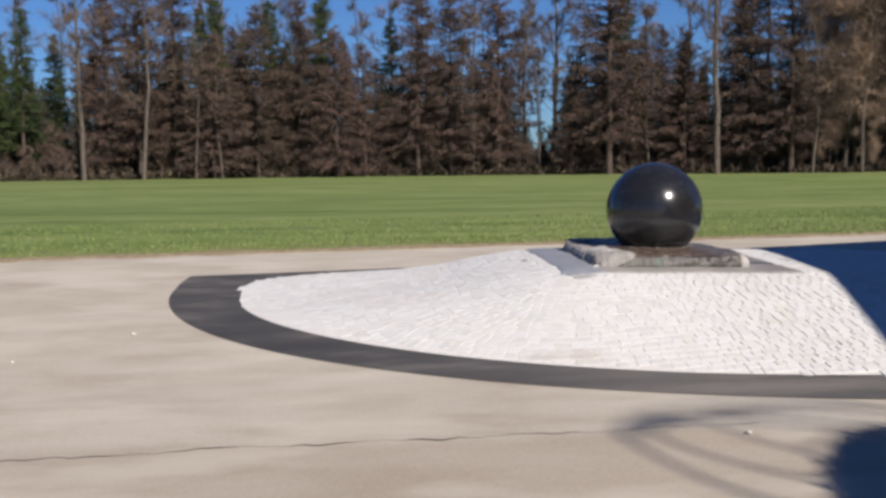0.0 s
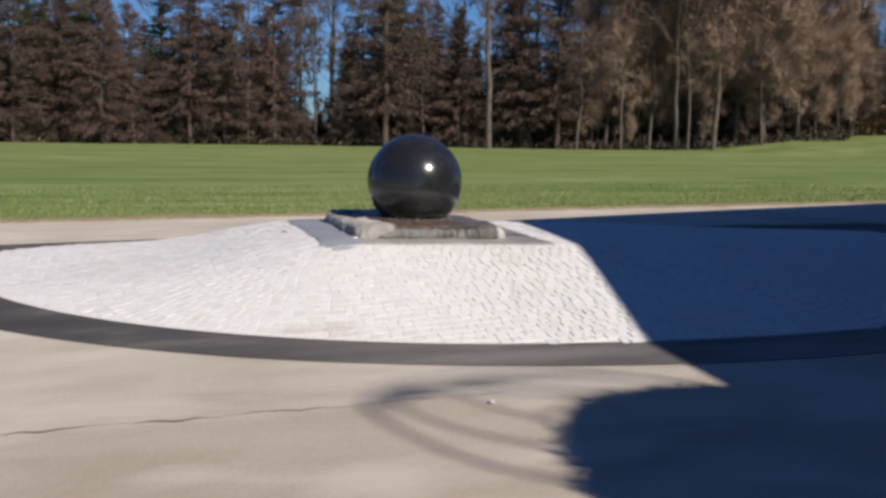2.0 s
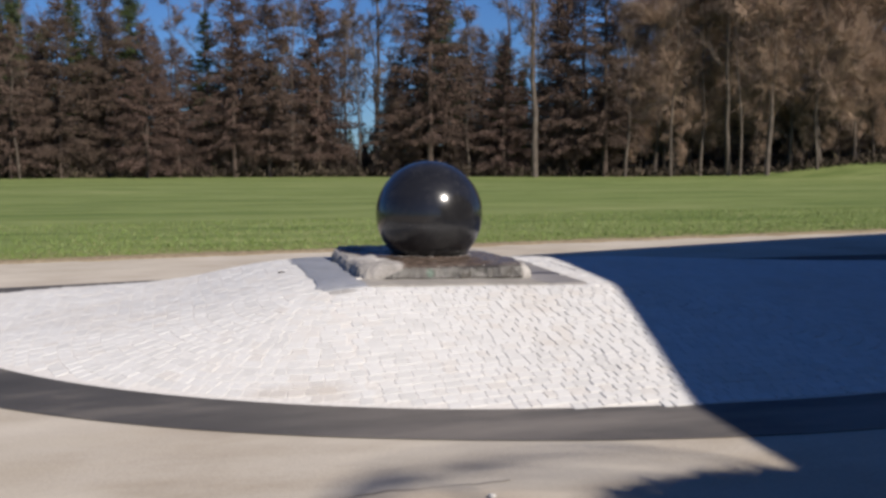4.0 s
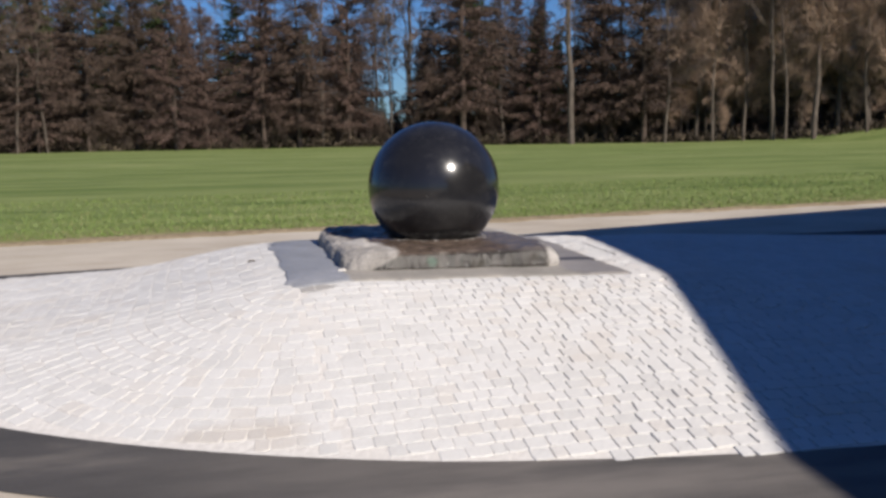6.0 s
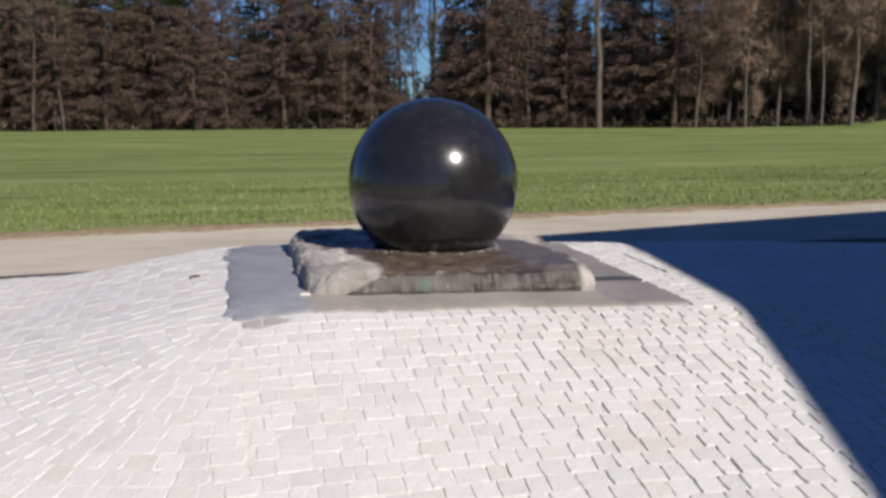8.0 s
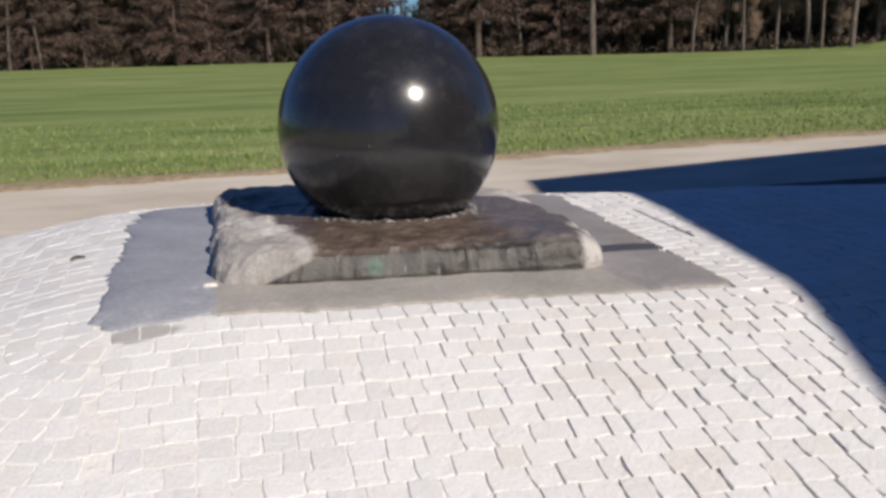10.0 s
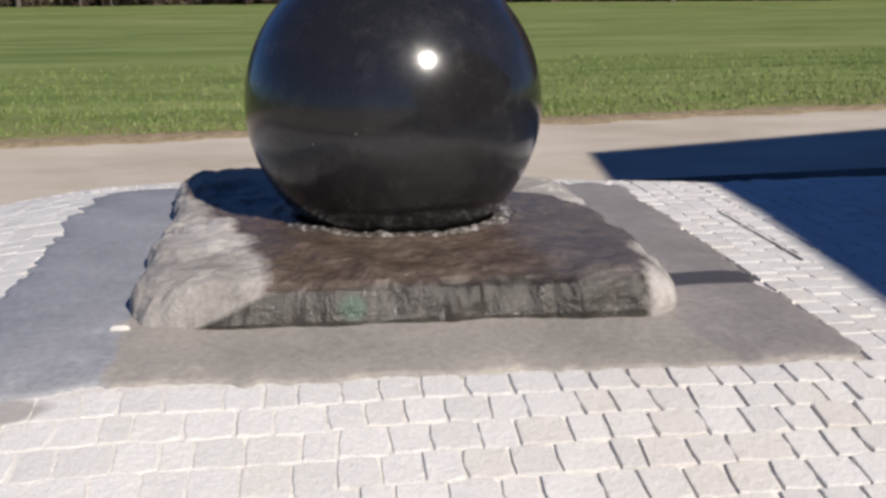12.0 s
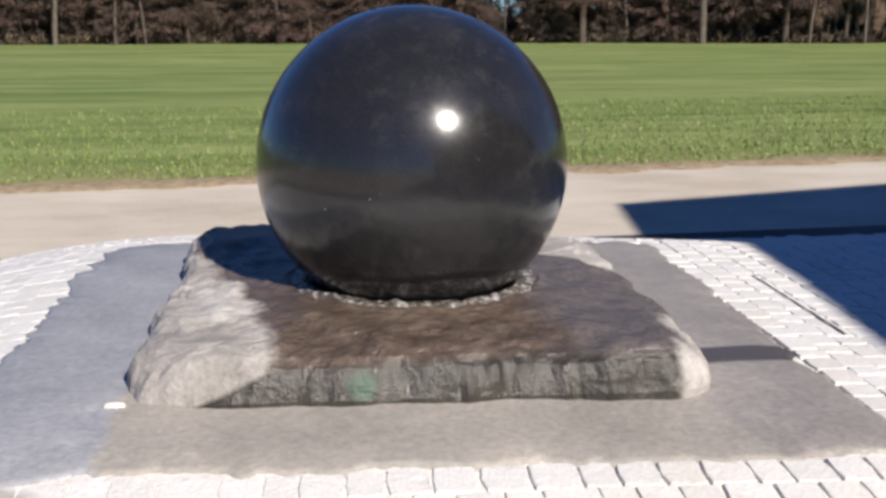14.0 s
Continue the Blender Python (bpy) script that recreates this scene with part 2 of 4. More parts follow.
def make_block():
    m, nt, b = mat("split_granite", 0.8, 0.5)
    p = coords(nt)
    big = noise_of(nt, p, 3.2, 5, 0.6)
    mid = noise_of(nt, p, 12, 5, 0.65)
    fine = noise_of(nt, p, 70, 4, 0.7)
    dry = ramp(nt, big, [(0.36, (0.32, 0.305, 0.285)), (0.5, (0.415, 0.395, 0.372)), (0.64, (0.53, 0.512, 0.49))])
    dry = mix(nt, grey(nt, mid, 0.4, 0.7), mix(nt, 1.0, dry, (0.78, 0.77, 0.76), "MULTIPLY"), dry)
    xyz = nt.nodes.new("ShaderNodeSeparateXYZ")
    nt.links.new(p, xyz.inputs[0])
    x, y, z = xyz.outputs
    wob = calc(nt, "MULTIPLY", calc(nt, "SUBTRACT", noise_of(nt, p, 6, 5, 0.7), 0.5), 0.28)
    # where the overflow keeps the stone wet: a broad tongue to the front
    lx = calc(nt, "ADD", calc(nt, "ADD", x, wob), calc(nt, "MULTIPLY", calc(nt, "MAXIMUM", calc(nt, "ADD", y, 0.55), 0.0), 0.32))
    wl = grey(nt, lx, -0.45, -0.40)
    front = grey(nt, y, -0.66, -0.70)
    rx = calc(nt, "ADD", calc(nt, "ADD", x, calc(nt, "MULTIPLY", wob, 0.5)), calc(nt, "MULTIPLY", calc(nt, "MAXIMUM", calc(nt, "SUBTRACT", y, 0.15), 0.0), 1.3))
    rx = calc(nt, "ADD", rx, calc(nt, "MULTIPLY", front, 0.03))
    flank = calc(nt, "MULTIPLY", grey(nt, calc(nt, "ADD", y, calc(nt, "MULTIPLY", wob, 0.4)), -0.44, -0.40), grey(nt, y, 0.16, 0.1))
    wr = calc(nt, "MAXIMUM", grey(nt, rx, 0.70, 0.665), flank)
    foot = grey(nt, calc(nt, "ADD", calc(nt, "MULTIPLY", z, 3.0), calc(nt, "MULTIPLY", x, -1.3636)), 2.86, 2.82)
    wl = calc(nt, "MAXIMUM", wl, calc(nt, "MULTIPLY", calc(nt, "MULTIPLY", foot, front), grey(nt, x, -0.64, -0.62)))
    wet = calc(nt, "MULTIPLY", wl, wr)
    moist = ramp(nt, mid, [(0.34, (0.068, 0.05, 0.039)), (0.5, (0.098, 0.073, 0.056)), (0.66, (0.135, 0.104, 0.083))])
    # greyer towards +x: the sheen on the wet top, painted in
    moist = mix(nt, calc(nt, "MULTIPLY", grey(nt, calc(nt, "ADD", x, wob), 0.28, 0.42), 0.7), moist, (0.125, 0.112, 0.108))
    # algae film and drips down the front face, one greener patch
    face = calc(nt, "MULTIPLY", grey(nt, z, 0.765, 0.745), front)
    moist = mix(nt, face, moist, ramp(nt, noise_of(nt, p, 9, 4, 0.7, (2.5, 1, 0.25)), [(0.32, (0.026, 0.023, 0.019)), (0.5, (0.040, 0.036, 0.030)), (0.68, (0.06, 0.054, 0.046))]))
    # pale broken streaks: drips, with their white glints painted into the colour
    drip = calc(nt, "MULTIPLY", grey(nt, noise_of(nt, p, 34, 3, 0.6, (1, 0.3, 0.12)), 0.63, 0.70), grey(nt, noise_of(nt, p, 40, 3, 0.7), 0.42, 0.56))
    drip = calc(nt, "MULTIPLY", calc(nt, "MULTIPLY", drip, face), calc(nt, "MULTIPLY", grey(nt, x, -0.4, -0.3), grey(nt, x, 0.5, 0.4)))
    moist = mix(nt, calc(nt, "MULTIPLY", drip, 0.6), moist, (0.42, 0.41, 0.39))
    dx = calc(nt, "ADD", calc(nt, "ADD", x, 0.195), calc(nt, "MULTIPLY", wob, 0.25))
    dz = calc(nt, "SUBTRACT", z, 0.705)
    spot = grey(nt, calc(nt, "SQRT", calc(nt, "ADD", calc(nt, "MULTIPLY", dx, dx), calc(nt, "MULTIPLY", dz, dz))), 0.045, 0.02)
    moist = mix(nt, calc(nt, "MULTIPLY", calc(nt, "MULTIPLY", spot, front), 0.45), moist, (0.03, 0.115, 0.07))
    col = mix(nt, wet, dry, moist)
    col = mix(nt, grey(nt, fine, 0.3, 0.7), mix(nt, 1.0, col, (0.72, 0.72, 0.72), "MULTIPLY"), col)
    nt.links.new(col, b.inputs["Base Color"])
    nt.links.new(ramp(nt, wet, [(0.0, (0.85,) * 3), (1.0, (0.27,) * 3)]), b.inputs["Roughness"])
    bump(nt, b, calc(nt, "ADD", mid, calc(nt, "MULTIPLY", fine, 0.5)), 0.6, 0.018)
    return m


def make_ball():
    m, nt, b = mat("polished_black_granite", 0.1, 0.5)
    p = coords(nt)
    speck = noise_of(nt, p, 150, 2, 0.6)
    dust = noise_of(nt, p, 3.0, 6, 0.7)
    col = ramp(nt, speck, [(0.4, (0.010, 0.010, 0.011)), (0.7, (0.015, 0.015, 0.016))])
    col = mix(nt, calc(nt, "MULTIPLY", grey(nt, dust, 0.5, 0.8), 0.35), col, (0.045, 0.044, 0.045))
    nt.links.new(col, b.inputs["Base Color"])
    chips = grey(nt, noise_of(nt, p, 26, 3, 0.7), 0.735, 0.76)
    haze = calc(nt, "MULTIPLY", grey(nt, noise_of(nt, p, 16, 5, 0.75), 0.52, 0.75), grey(nt, noise_of(nt, p, 2.2, 3, 0.6), 0.45, 0.7))
    col = mix(nt, calc(nt, "MAXIMUM", calc(nt, "MULTIPLY", chips, 0.7), calc(nt, "MULTIPLY", haze, 0.12)), col, (0.3, 0.29, 0.28))
    nt.links.new(col, b.inputs["Base Color"])
    nt.links.new(ramp(nt, dust, [(0.35, (0.11,) * 3), (0.75, (0.24,) * 3)]), b.inputs["Roughness"])
    # a thin dull coat over the polish, added to spread a glow round the sun's highlight
    b.inputs["Coat Weight"].default_value = 0.13
    b.inputs["Coat Roughness"].default_value = 0.32
    return m


def make_water():
    m, nt, b = mat("water_film", 0.08, 0.6)
    p = coords(nt)
    f = noise_of(nt, p, 32, 4, 0.75)
    # the palest ramp stop paints glints onto the dark water
    nt.links.new(ramp(nt, f, [(0.38, (0.05, 0.042, 0.036)), (0.52, (0.14, 0.125, 0.11)), (0.64, (0.5, 0.49, 0.48))]), b.inputs["Base Color"])
    bump(nt, b, f, 1.0, 0.02)
    return m


def make_bark(name, stops):
    m, nt, b = mat(name, 0.9, 0.2)
    p = coords(nt)
    f = noise_of(nt, p, 3.0, 5, 0.7, (3, 3, 0.6))
    nt.links.new(ramp(nt, f, stops), b.inputs["Base Color"])
    bump(nt, b, f, 0.6, 0.05)
    return m


def make_leafage(name, stops, tint):
    """Twigs or needles: they differ from spray to spray, and whole trees differ from each other."""
    m, nt, b = mat(name, 0.85, 0.15)
    rnd = nt.nodes.new("ShaderNodeNewGeometry").outputs["Random Per Island"]
    col = ramp(nt, rnd, stops)
    own = nt.nodes.new("ShaderNodeObjectInfo").outputs["Random"]
    col = mix(nt, calc(nt, "MULTIPLY", own, 0.6), col, mix(nt, 1.0, col, tint, "MULTIPLY"))
    nt.links.new(col, b.inputs["Base Color"])
    return m


def make_plain(name, colour, rough=0.8, scale=6.0):
    m, nt, b = mat(name, rough)
    p = coords(nt)
    f = noise_of(nt, p, scale, 5, 0.65)
    nt.links.new(mix(nt, grey(nt, f, 0.3, 0.7), tuple(c * 0.82 for c in colour), colour), b.inputs["Base Color"])
    bump(nt, b, f, 0.3, 0.01)
    return m


ROAD, BAND, FIELD, BLADES, SOIL = make_road(), make_band(), make_field(), make_blades(), make_soil()
COBBLE, COBBLES, BED, APRON, BLOCK, BALL = make_cobble(True), make_cobble(False), make_bed(), make_apron(), make_block(), make_ball()
BARK_GREY = make_bark("grey_bark", [(0.3, (0.05, 0.042, 0.034)), (0.55, (0.10, 0.083, 0.068)), (0.75, (0.19, 0.162, 0.132))])
BARK_BROWN = make_bark("brown_bark", [(0.3, (0.04, 0.03, 0.025)), (0.6, (0.085, 0.065, 0.052)), (0.8, (0.14, 0.11, 0.09))])
TWIGS = make_leafage("bare_twigs", [(0.0, (0.07, 0.05, 0.04)), (0.5, (0.13, 0.095, 0.075)), (1.0, (0.20, 0.15, 0.115))], (0.75, 0.8, 0.85))
NEEDLES = make_leafage("spruce_needles", [(0.0, (0.018, 0.03, 0.014)), (0.6, (0.035, 0.055, 0.022)), (1.0, (0.06, 0.085, 0.03))], (1.5, 1.2, 0.8))
DRY = make_leafage("dry_brown_needles", [(0.0, (0.045, 0.031, 0.025)), (0.5, (0.085, 0.057, 0.047)), (1.0, (0.14, 0.092, 0.075))], (0.6, 0.75, 0.62))
BEECH = make_leafage("beech_twigs", [(0.0, (0.24, 0.17, 0.125)), (0.5, (0.36, 0.255, 0.185)), (1.0, (0.45, 0.32, 0.235))], (0.8, 0.85, 0.85))
COPPER = make_leafage("copper_leaves", [(0.0, (0.16, 0.09, 0.04)), (0.6, (0.27, 0.16, 0.075)), (1.0, (0.36, 0.23, 0.11))], (0.8, 0.85, 0.85))
BRUSH = make_leafage("undergrowth", [(0.0, (0.035, 0.027, 0.021)), (0.7, (0.075, 0.057, 0.043)), (0.93, (0.12, 0.092, 0.066)), (1.0, (0.22, 0.175, 0.115))], (0.8, 0.9, 0.8))
# BOARDS is dark so the unseen house throws little light into the shade
BOARDS, ROOF = make_plain("dark_boards", (0.11, 0.075, 0.05)), make_plain("roof_tile", (0.20, 0.09, 0.06), 0.85, 14)
WOOD, GLASS = make_plain("dark_wood", (0.10, 0.065, 0.04), 0.7, 9), make_plain("dark_pane", (0.03, 0.035, 0.04), 0.08, 2)
WATER = make_water()
PEBBLE = make_plain("pale_pebble", (0.55, 0.53, 0.50), 0.8, 30)


# ---- the lie of the land ----
def ease(a, b, v):
    """0 at a, 1 at b, smooth between."""
    v = min(max((v - a) / (b - a), 0.0), 1.0)
    return v * v * (3 - 2 * v)


def land(x, y):
    """Height of the ground: level in front, rising a little towards the field and more at its far corner."""
    s = 0.5 * (math.sqrt((y + 3) ** 2 + 0.6) + y + 3)
    s = s - 0.5 * (math.sqrt((s - 7.6) ** 2 + 0.3) + s - 7.6) if s > 3 else s
    return 0.14 + 0.04 * s + 2.8 * ease(37, 60, x) * ease(30, 62, y)


def field_edge(x):
    return 4.68 + 0.11 * min(max(x, -40.0), 40.0)


MX, MY, RX, RY, RB = 1.75, 1.0, 6.25, 4.7, 1.45    # the plan of the mound: a half ellipse in front, a flatter back


def oval(x, y):
    if y < MY:
        return math.hypot((x - MX) / RX, (y - MY) / RY)
    return (abs((x - MX) / RX) ** 3.0 + abs((y - MY) / RB) ** 3.0) ** (1 / 3.0)


def rim(a, r=1.0, grow=0.0, back=3.0):
    """The point of the plan in direction a, at the share r of its size."""
    c, s = math.cos(a), math.sin(a)
    if s < 0:
        return MX + (RX + grow) * r * c, MY + (RY + grow) * r * s
    k = (abs(c) ** back + abs(s) ** back) ** (-1 / back)
    return MX + (RX + grow) * r * c * k, MY + (RB + grow) * r * s * k


def mound(x, y):
    """Height of the cobbled mound."""
    o = oval(x, y)
    rim_d = max(1.0 - o, 0.0) * math.hypot(x - MX, y - MY) / max(o, 0.05)
    top_d = math.hypot(max(-0.67 - x, 0.0, x - 2.35), max(-0.62 - y, 0.0, y - 0.6)) - 0.55
    top_d = 0.5 * (math.sqrt(top_d * top_d + 0.01) + top_d)
    s = rim_d / (rim_d + top_d + 1e-6)
    hollow = 0.15 + 0.75 * ease(-1.1, -2.3, x) * ease(-1.2, 0.6, y)
    b = s * (1 - hollow) + hollow * s * s
    top = 0.655 - 0.023 * min(max(x, -1.5), 3.0) + 0.02 * min(max(y, -1.2), 0.5)
    return land(x, y) * (1 - b) + top * b


def mesh_of(name, bm, smooth=False):
    me = bpy.data.meshes.new(name)
    bm.to_mesh(me)
    bm.free()
    if smooth:
        me.polygons.foreach_set("use_smooth", [True] * len(me.polygons))
    return me


def part(name, bm, material, parent=None, label="", smooth=False):
    """One mesh object from a bmesh, or from ready mesh data, under a thing or a part."""
    me = bm if isinstance(bm, bpy.types.Mesh) else mesh_of(name, bm, smooth)
    if material and not me.materials:
        me.materials.append(material)
    ob = new(name, me)
    if parent:
        ob.parent = parent
    return tagged(ob, label)


def raw(name, verts, faces, smooth=False):
    me = bpy.data.meshes.new(name)
    me.from_pydata(verts, [], faces)
    if smooth:
        me.polygons.foreach_set("use_smooth", [True] * len(me.polygons))
    me.update()
    return me


def grid(bm, xs, ys, height):
    rows = [[bm.verts.new((x, y, height(x, y))) for x in xs] for y in ys]
    for a, b in zip(rows, rows[1:]):
        for i in range(len(xs) - 1):
            bm.faces.new((a[i], a[i + 1], b[i + 1], b[i]))
    return rows


def bridge(bm, a, b):
    n = len(a)
    for i in range(n):
        bm.faces.new((a[i], a[(i + 1) % n], b[(i + 1) % n], b[i]))


# ground: one sheet to the horizon, a hand lower under the road
def ground_height(x, y):
    e = field_edge(x)
    return land(x, y) - 0.06 + 0.085 * ease(e - 0.02, e + 0.14, y) + 0.02 * noise.noise((x * 0.7, y * 0.7, 0)) * ease(e, e + 1, y)


def spaced(fine_from, fine_to, step, far):
    out = [fine_from + i * step for i in range(int((fine_to - fine_from) / step) + 1)]
    lo, hi, d = fine_from, fine_to, step
    while hi < far:
        d *= 1.35
        lo, hi = lo - d, hi + d
        out = [lo] + out + [hi]
    return out


bm = bmesh.new()
xs, ts = spaced(-14, 18, 0.8, 1800), spaced(-0.6, 2.4, 0.1, 1800)
rows = []
for t in ts:
    row = []
    for x in xs:
        y = field_edge(x) + t
        row.append(bm.verts.new((x, y, ground_height(x, y))))
    rows.append(row)
for a, b in zip(rows, rows[1:]):
    for i in range(len(xs) - 1):
        bm.faces.new((a[i], a[i + 1], b[i + 1], b[i]))
tagged(part("ground", bm, FIELD, smooth=True), "green spring field of short young grass", "field", kind="structure")

# road surface
bm = bmesh.new()
xs = spaced(-14, 18, 0.5, 90)
rows = []
ts = [0.0, 0.12, 0.4] + [0.8 + 0.5 * i for i in range(46)] + [26, 30, 38, 50, 70]
for t in ts:
    row = []
    for x in xs:
        y = field_edge(x) - t + (0.05 * noise.noise((x * 1.3, 3, 1)) + 0.03 * noise.noise((x * 5, 3, 2)) if t == 0 else 0)
        row.append(bm.verts.new((x, y, land(x, y))))
    rows.append(row)
for a, b in zip(rows, rows[1:]):
    for i in range(len(xs) - 1):
        bm.faces.new((b[i], b[i + 1], a[i + 1], a[i]))
tagged(part("road", bm, ROAD, smooth=True), "sun-bleached beige-grey worn asphalt yard and lane", "road", kind="structure")

# fresh asphalt round the mound
bm = bmesh.new()
inner, outer = [], []
N = 220
for i in range(N):
    a = 2 * math.pi * i / N
    c, s = math.cos(a), math.sin(a)
    w = 0.03 * noise.noise((c * 3, s * 3, 5))
    x, y = rim(a, 1.0, -0.2)
    inner.append(bm.verts.new((x, y, land(x, y) + 0.006)))
    x, y = rim(a, 1.0, 0.67 + w, 6.0)
    lim = min(2.05 + 0.13 * (x + 5.0), 2.5 + 0.05 * x, 2.72) + 0.5 * w
    if y > lim:
        y = lim
    outer.append(bm.verts.new((x, y, land(x, y) + 0.006)))
bridge(bm, outer, inner)
tagged(part("asphalt_band", bm, BAND), "dark grey fresh asphalt band round the cobbled mound", "asphalt", kind="structure")

# mound: the bed in which the cobbles sit
bm = bmesh.new()
prev = None
for k in range(101):
    r = 1.004 * (1 - k / 100) + 0.001
    ring = []
    for i in range(320):
        a = 2 * math.pi * i / 320
        x, y = rim(a, r)
        ring.append(bm.verts.new((x, y, mound(x, y) + 0.0047 - 0.0067 * ease(-0.9, 0.7, x))))
    if prev:
        bridge(bm, prev, ring)
    prev = ring
bm.faces.new(prev)
hill = tagged(part("cobbled_mound", bm, BED, smooth=True), "oval mound paved with pale granite cobbles", "mound", kind="structure")

# ---- apron, block and ball ----
AX0, AX1, AY0, AY1 = -1.20, 1.13, -1.13, 1.12


def apron_edge(a):
    """Outline of the concrete apron: a rectangle with ragged sides and soft corners."""
    c, s = math.cos(a), math.sin(a)
    hx, hy = (AX1 - AX0) / 2, (AY1 - AY0) / 2
    k = (abs(c) ** 24 + abs(s) ** 24) ** (-1 / 24)
    w = 1 + 0.03 * noise.noise((c * 5, s * 5, 8)) + 0.03 * noise.noise((c * 19, s * 19, 9)) + 0.02 * noise.noise((c * 45, s * 45, 9))
    return (AX0 + AX1) / 2 + hx * c * k * w, (AY0 + AY1) / 2 + hy * s * k * w


bm = bmesh.new()
prev = None
for r, lift in [(1.02, -0.05), (1.0, 0.010), (0.985, 0.014), (0.9, 0.015), (0.8, 0.015), (0.7, 0.015), (0.55, 0.015), (0.3, 0.015)]:
    ring = []
    for i in range(360):
        x, y = apron_edge(2 * math.pi * i / 360)
        x, y = x * r, y * r
        ring.append(bm.verts.new((x, y, mound(x, y) + lift + 0.004 * noise.noise((x * 4, y * 4, 2)))))
    if prev:
        bridge(bm, prev, ring)
    prev = ring
bm.faces.new(prev)
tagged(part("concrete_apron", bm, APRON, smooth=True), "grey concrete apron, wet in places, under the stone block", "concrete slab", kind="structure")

fountain = tagged(new("stone_block"), "low rough-split granite block, wet and brown where water overflows", "fountain base")


def block_ring(half, r_round, z, rough, seed, n=192):
    """A loop of the block: a rectangle blended to a circle by r_round."""
    out = []
    for i in range(n):
        a = 2 * math.pi * (i + 0.5) / n
        c, s = math.cos(a), math.sin(a)
        k = (abs(c) ** 12 + abs(s) ** 12) ** (-1 / 12)
        x, y = half[0] * c * k + half[2], half[1] * s * k + half[3]
        rr = half[4]
        x, y = x * (1 - r_round) + rr * c * r_round, y * (1 - r_round) + rr * s * r_round
        d = rough * (noise.noise((x * 3.5, y * 3.5, seed)) + 0.5 * noise.noise((x * 11, y * 11, seed + z * 9)) + 0.25 * noise.noise((x * 30, y * 30, seed)))
        out.append((x + c * d, y + s * d, z + 0.35 * d))
    return out


def tilt(x, y):
    return -0.012 * x + 0.05 * ease(0.1, 0.8, y) * ease(0.9, -0.6, x)


bm = bmesh.new()
prev = None
# half width, half depth, share of the circle, height, roughness
PROFILE = [(0.79, 0.82, 0, 0.58, 0.03), (0.80, 0.825, 0, 0.665, 0.032), (0.79, 0.815, 0, 0.705, 0.032), (0.77, 0.80, 0, 0.745, 0.034),
           (0.74, 0.77, 0, 0.768, 0.034), (0.68, 0.71, 0.02, 0.782, 0.04), (0.56, 0.57, 0.35, 0.791, 0.03), (0.45, 0.45, 1, 0.797, 0.02), (0.42, 0.42, 1, 0.803, 0.03),
           (0.40, 0.40, 1, 0.794, 0.035), (0.385, 0.385, 1, 0.783, 0.03), (0.375, 0.375, 1, 0.801, 0.016), (0.362, 0.362, 1, 0.799, 0.008), (0.352, 0.352, 1, 0.74, 0.0), (0.32, 0.32, 1, 0.70, 0.0)]
steps = []
for p, q in zip(PROFILE, PROFILE[1:]):
    n = 6 if p[0] > 0.5 and p[3] > 0.76 else 3 if p[3] > 0.66 else 1
    steps += [tuple(u + (v - u) * k / n for u, v in zip(p, q)) for k in range(n)]
steps.append(PROFILE[-1])
for hx_, hy_, rnd, z, rough in steps:
    pts = block_ring((hx_, hy_, -0.02 * (1 - rnd), 0.035 * (1 - rnd), hx_), rnd, z, rough, 3.0, 288)
    ring = []
    for x, y, h in pts:
        lump = 0.012 * noise.noise((x * 5, y * 5, 4)) + 0.008 * noise.noise((x * 13, y * 13, 5)) + 0.005 * noise.noise((x * 32, y * 32, 6))
        lump *= min(1.0, rough / 0.03) * ease(0.67, 0.75, h)
        # broken corners: the -x end slopes off, a chip is gone at +x
        lump -= 0.012 * ease(-0.55, -0.85, x) * ease(-0.45, -0.8, y) * ease(0.7, 0.78, h) + 0.045 * ease(0.62, 0.8, x) * ease(-0.45, -0.8, y) * ease(0.68, 0.78, h)
        ring.append(bm.verts.new((x, y, h + lump + tilt(x, y))))
    if prev:
        bridge(bm, prev, ring)
    prev = ring
bm.faces.new(prev)
part("block", bm, BLOCK, fountain)
# water welling up round the ball
bm = bmesh.new()
prev = None
for r, z in ((0.340, 0.792), (0.362, 0.807), (0.385, 0.804), (0.402, 0.797), (0.418, 0.790)):
    ring = []
    for i in range(240):
        a = 2 * math.pi * i / 240
        w = 0.012 * noise.noise((math.cos(a) * 7, math.sin(a) * 7, 3)) * (r > 0.37)
        x, y = (r + w) * math.cos(a), (r + w) * math.sin(a)
        ring.append(bm.verts.new((x, y, z + 0.008 * noise.noise((x * 30, y * 30, 2)) + tilt(x, y))))
    if prev:
        bridge(bm, prev, ring)
    prev = ring
part("water_rim", bm, WATER, fountain, "rim of overflowing water with glints painted as pale flecks", True)

bm = bmesh.new()
bmesh.ops.create_uvsphere(bm, u_segments=128, v_segments=80, radius=0.5)
bmesh.ops.translate(bm, verts=bm.verts, vec=(0, 0, 1.174))
tagged(part("granite_ball", bm, BALL, smooth=True), "large polished black granite ball floating in a stone socket", "fountain ball")


# ---- unseen shapes added to throw the shade: house and tree beside the yard ----
def box(bm, p, u, v, w):
    """A slanted box from a corner and three edges."""
    p, u, v, w = Vector(p), Vector(u), Vector(v), Vector(w)
    c = [bm.verts.new(p + a * u + b * v + d * w) for d in (0, 1) for b in (0, 1) for a in (0, 1)]
    for f in ((0, 2, 3, 1), (4, 5, 7, 6), (0, 1, 5, 4), (1, 3, 7, 5), (3, 2, 6, 7), (2, 0, 4, 6)):
        bm.faces.new([c[i] for i in f])


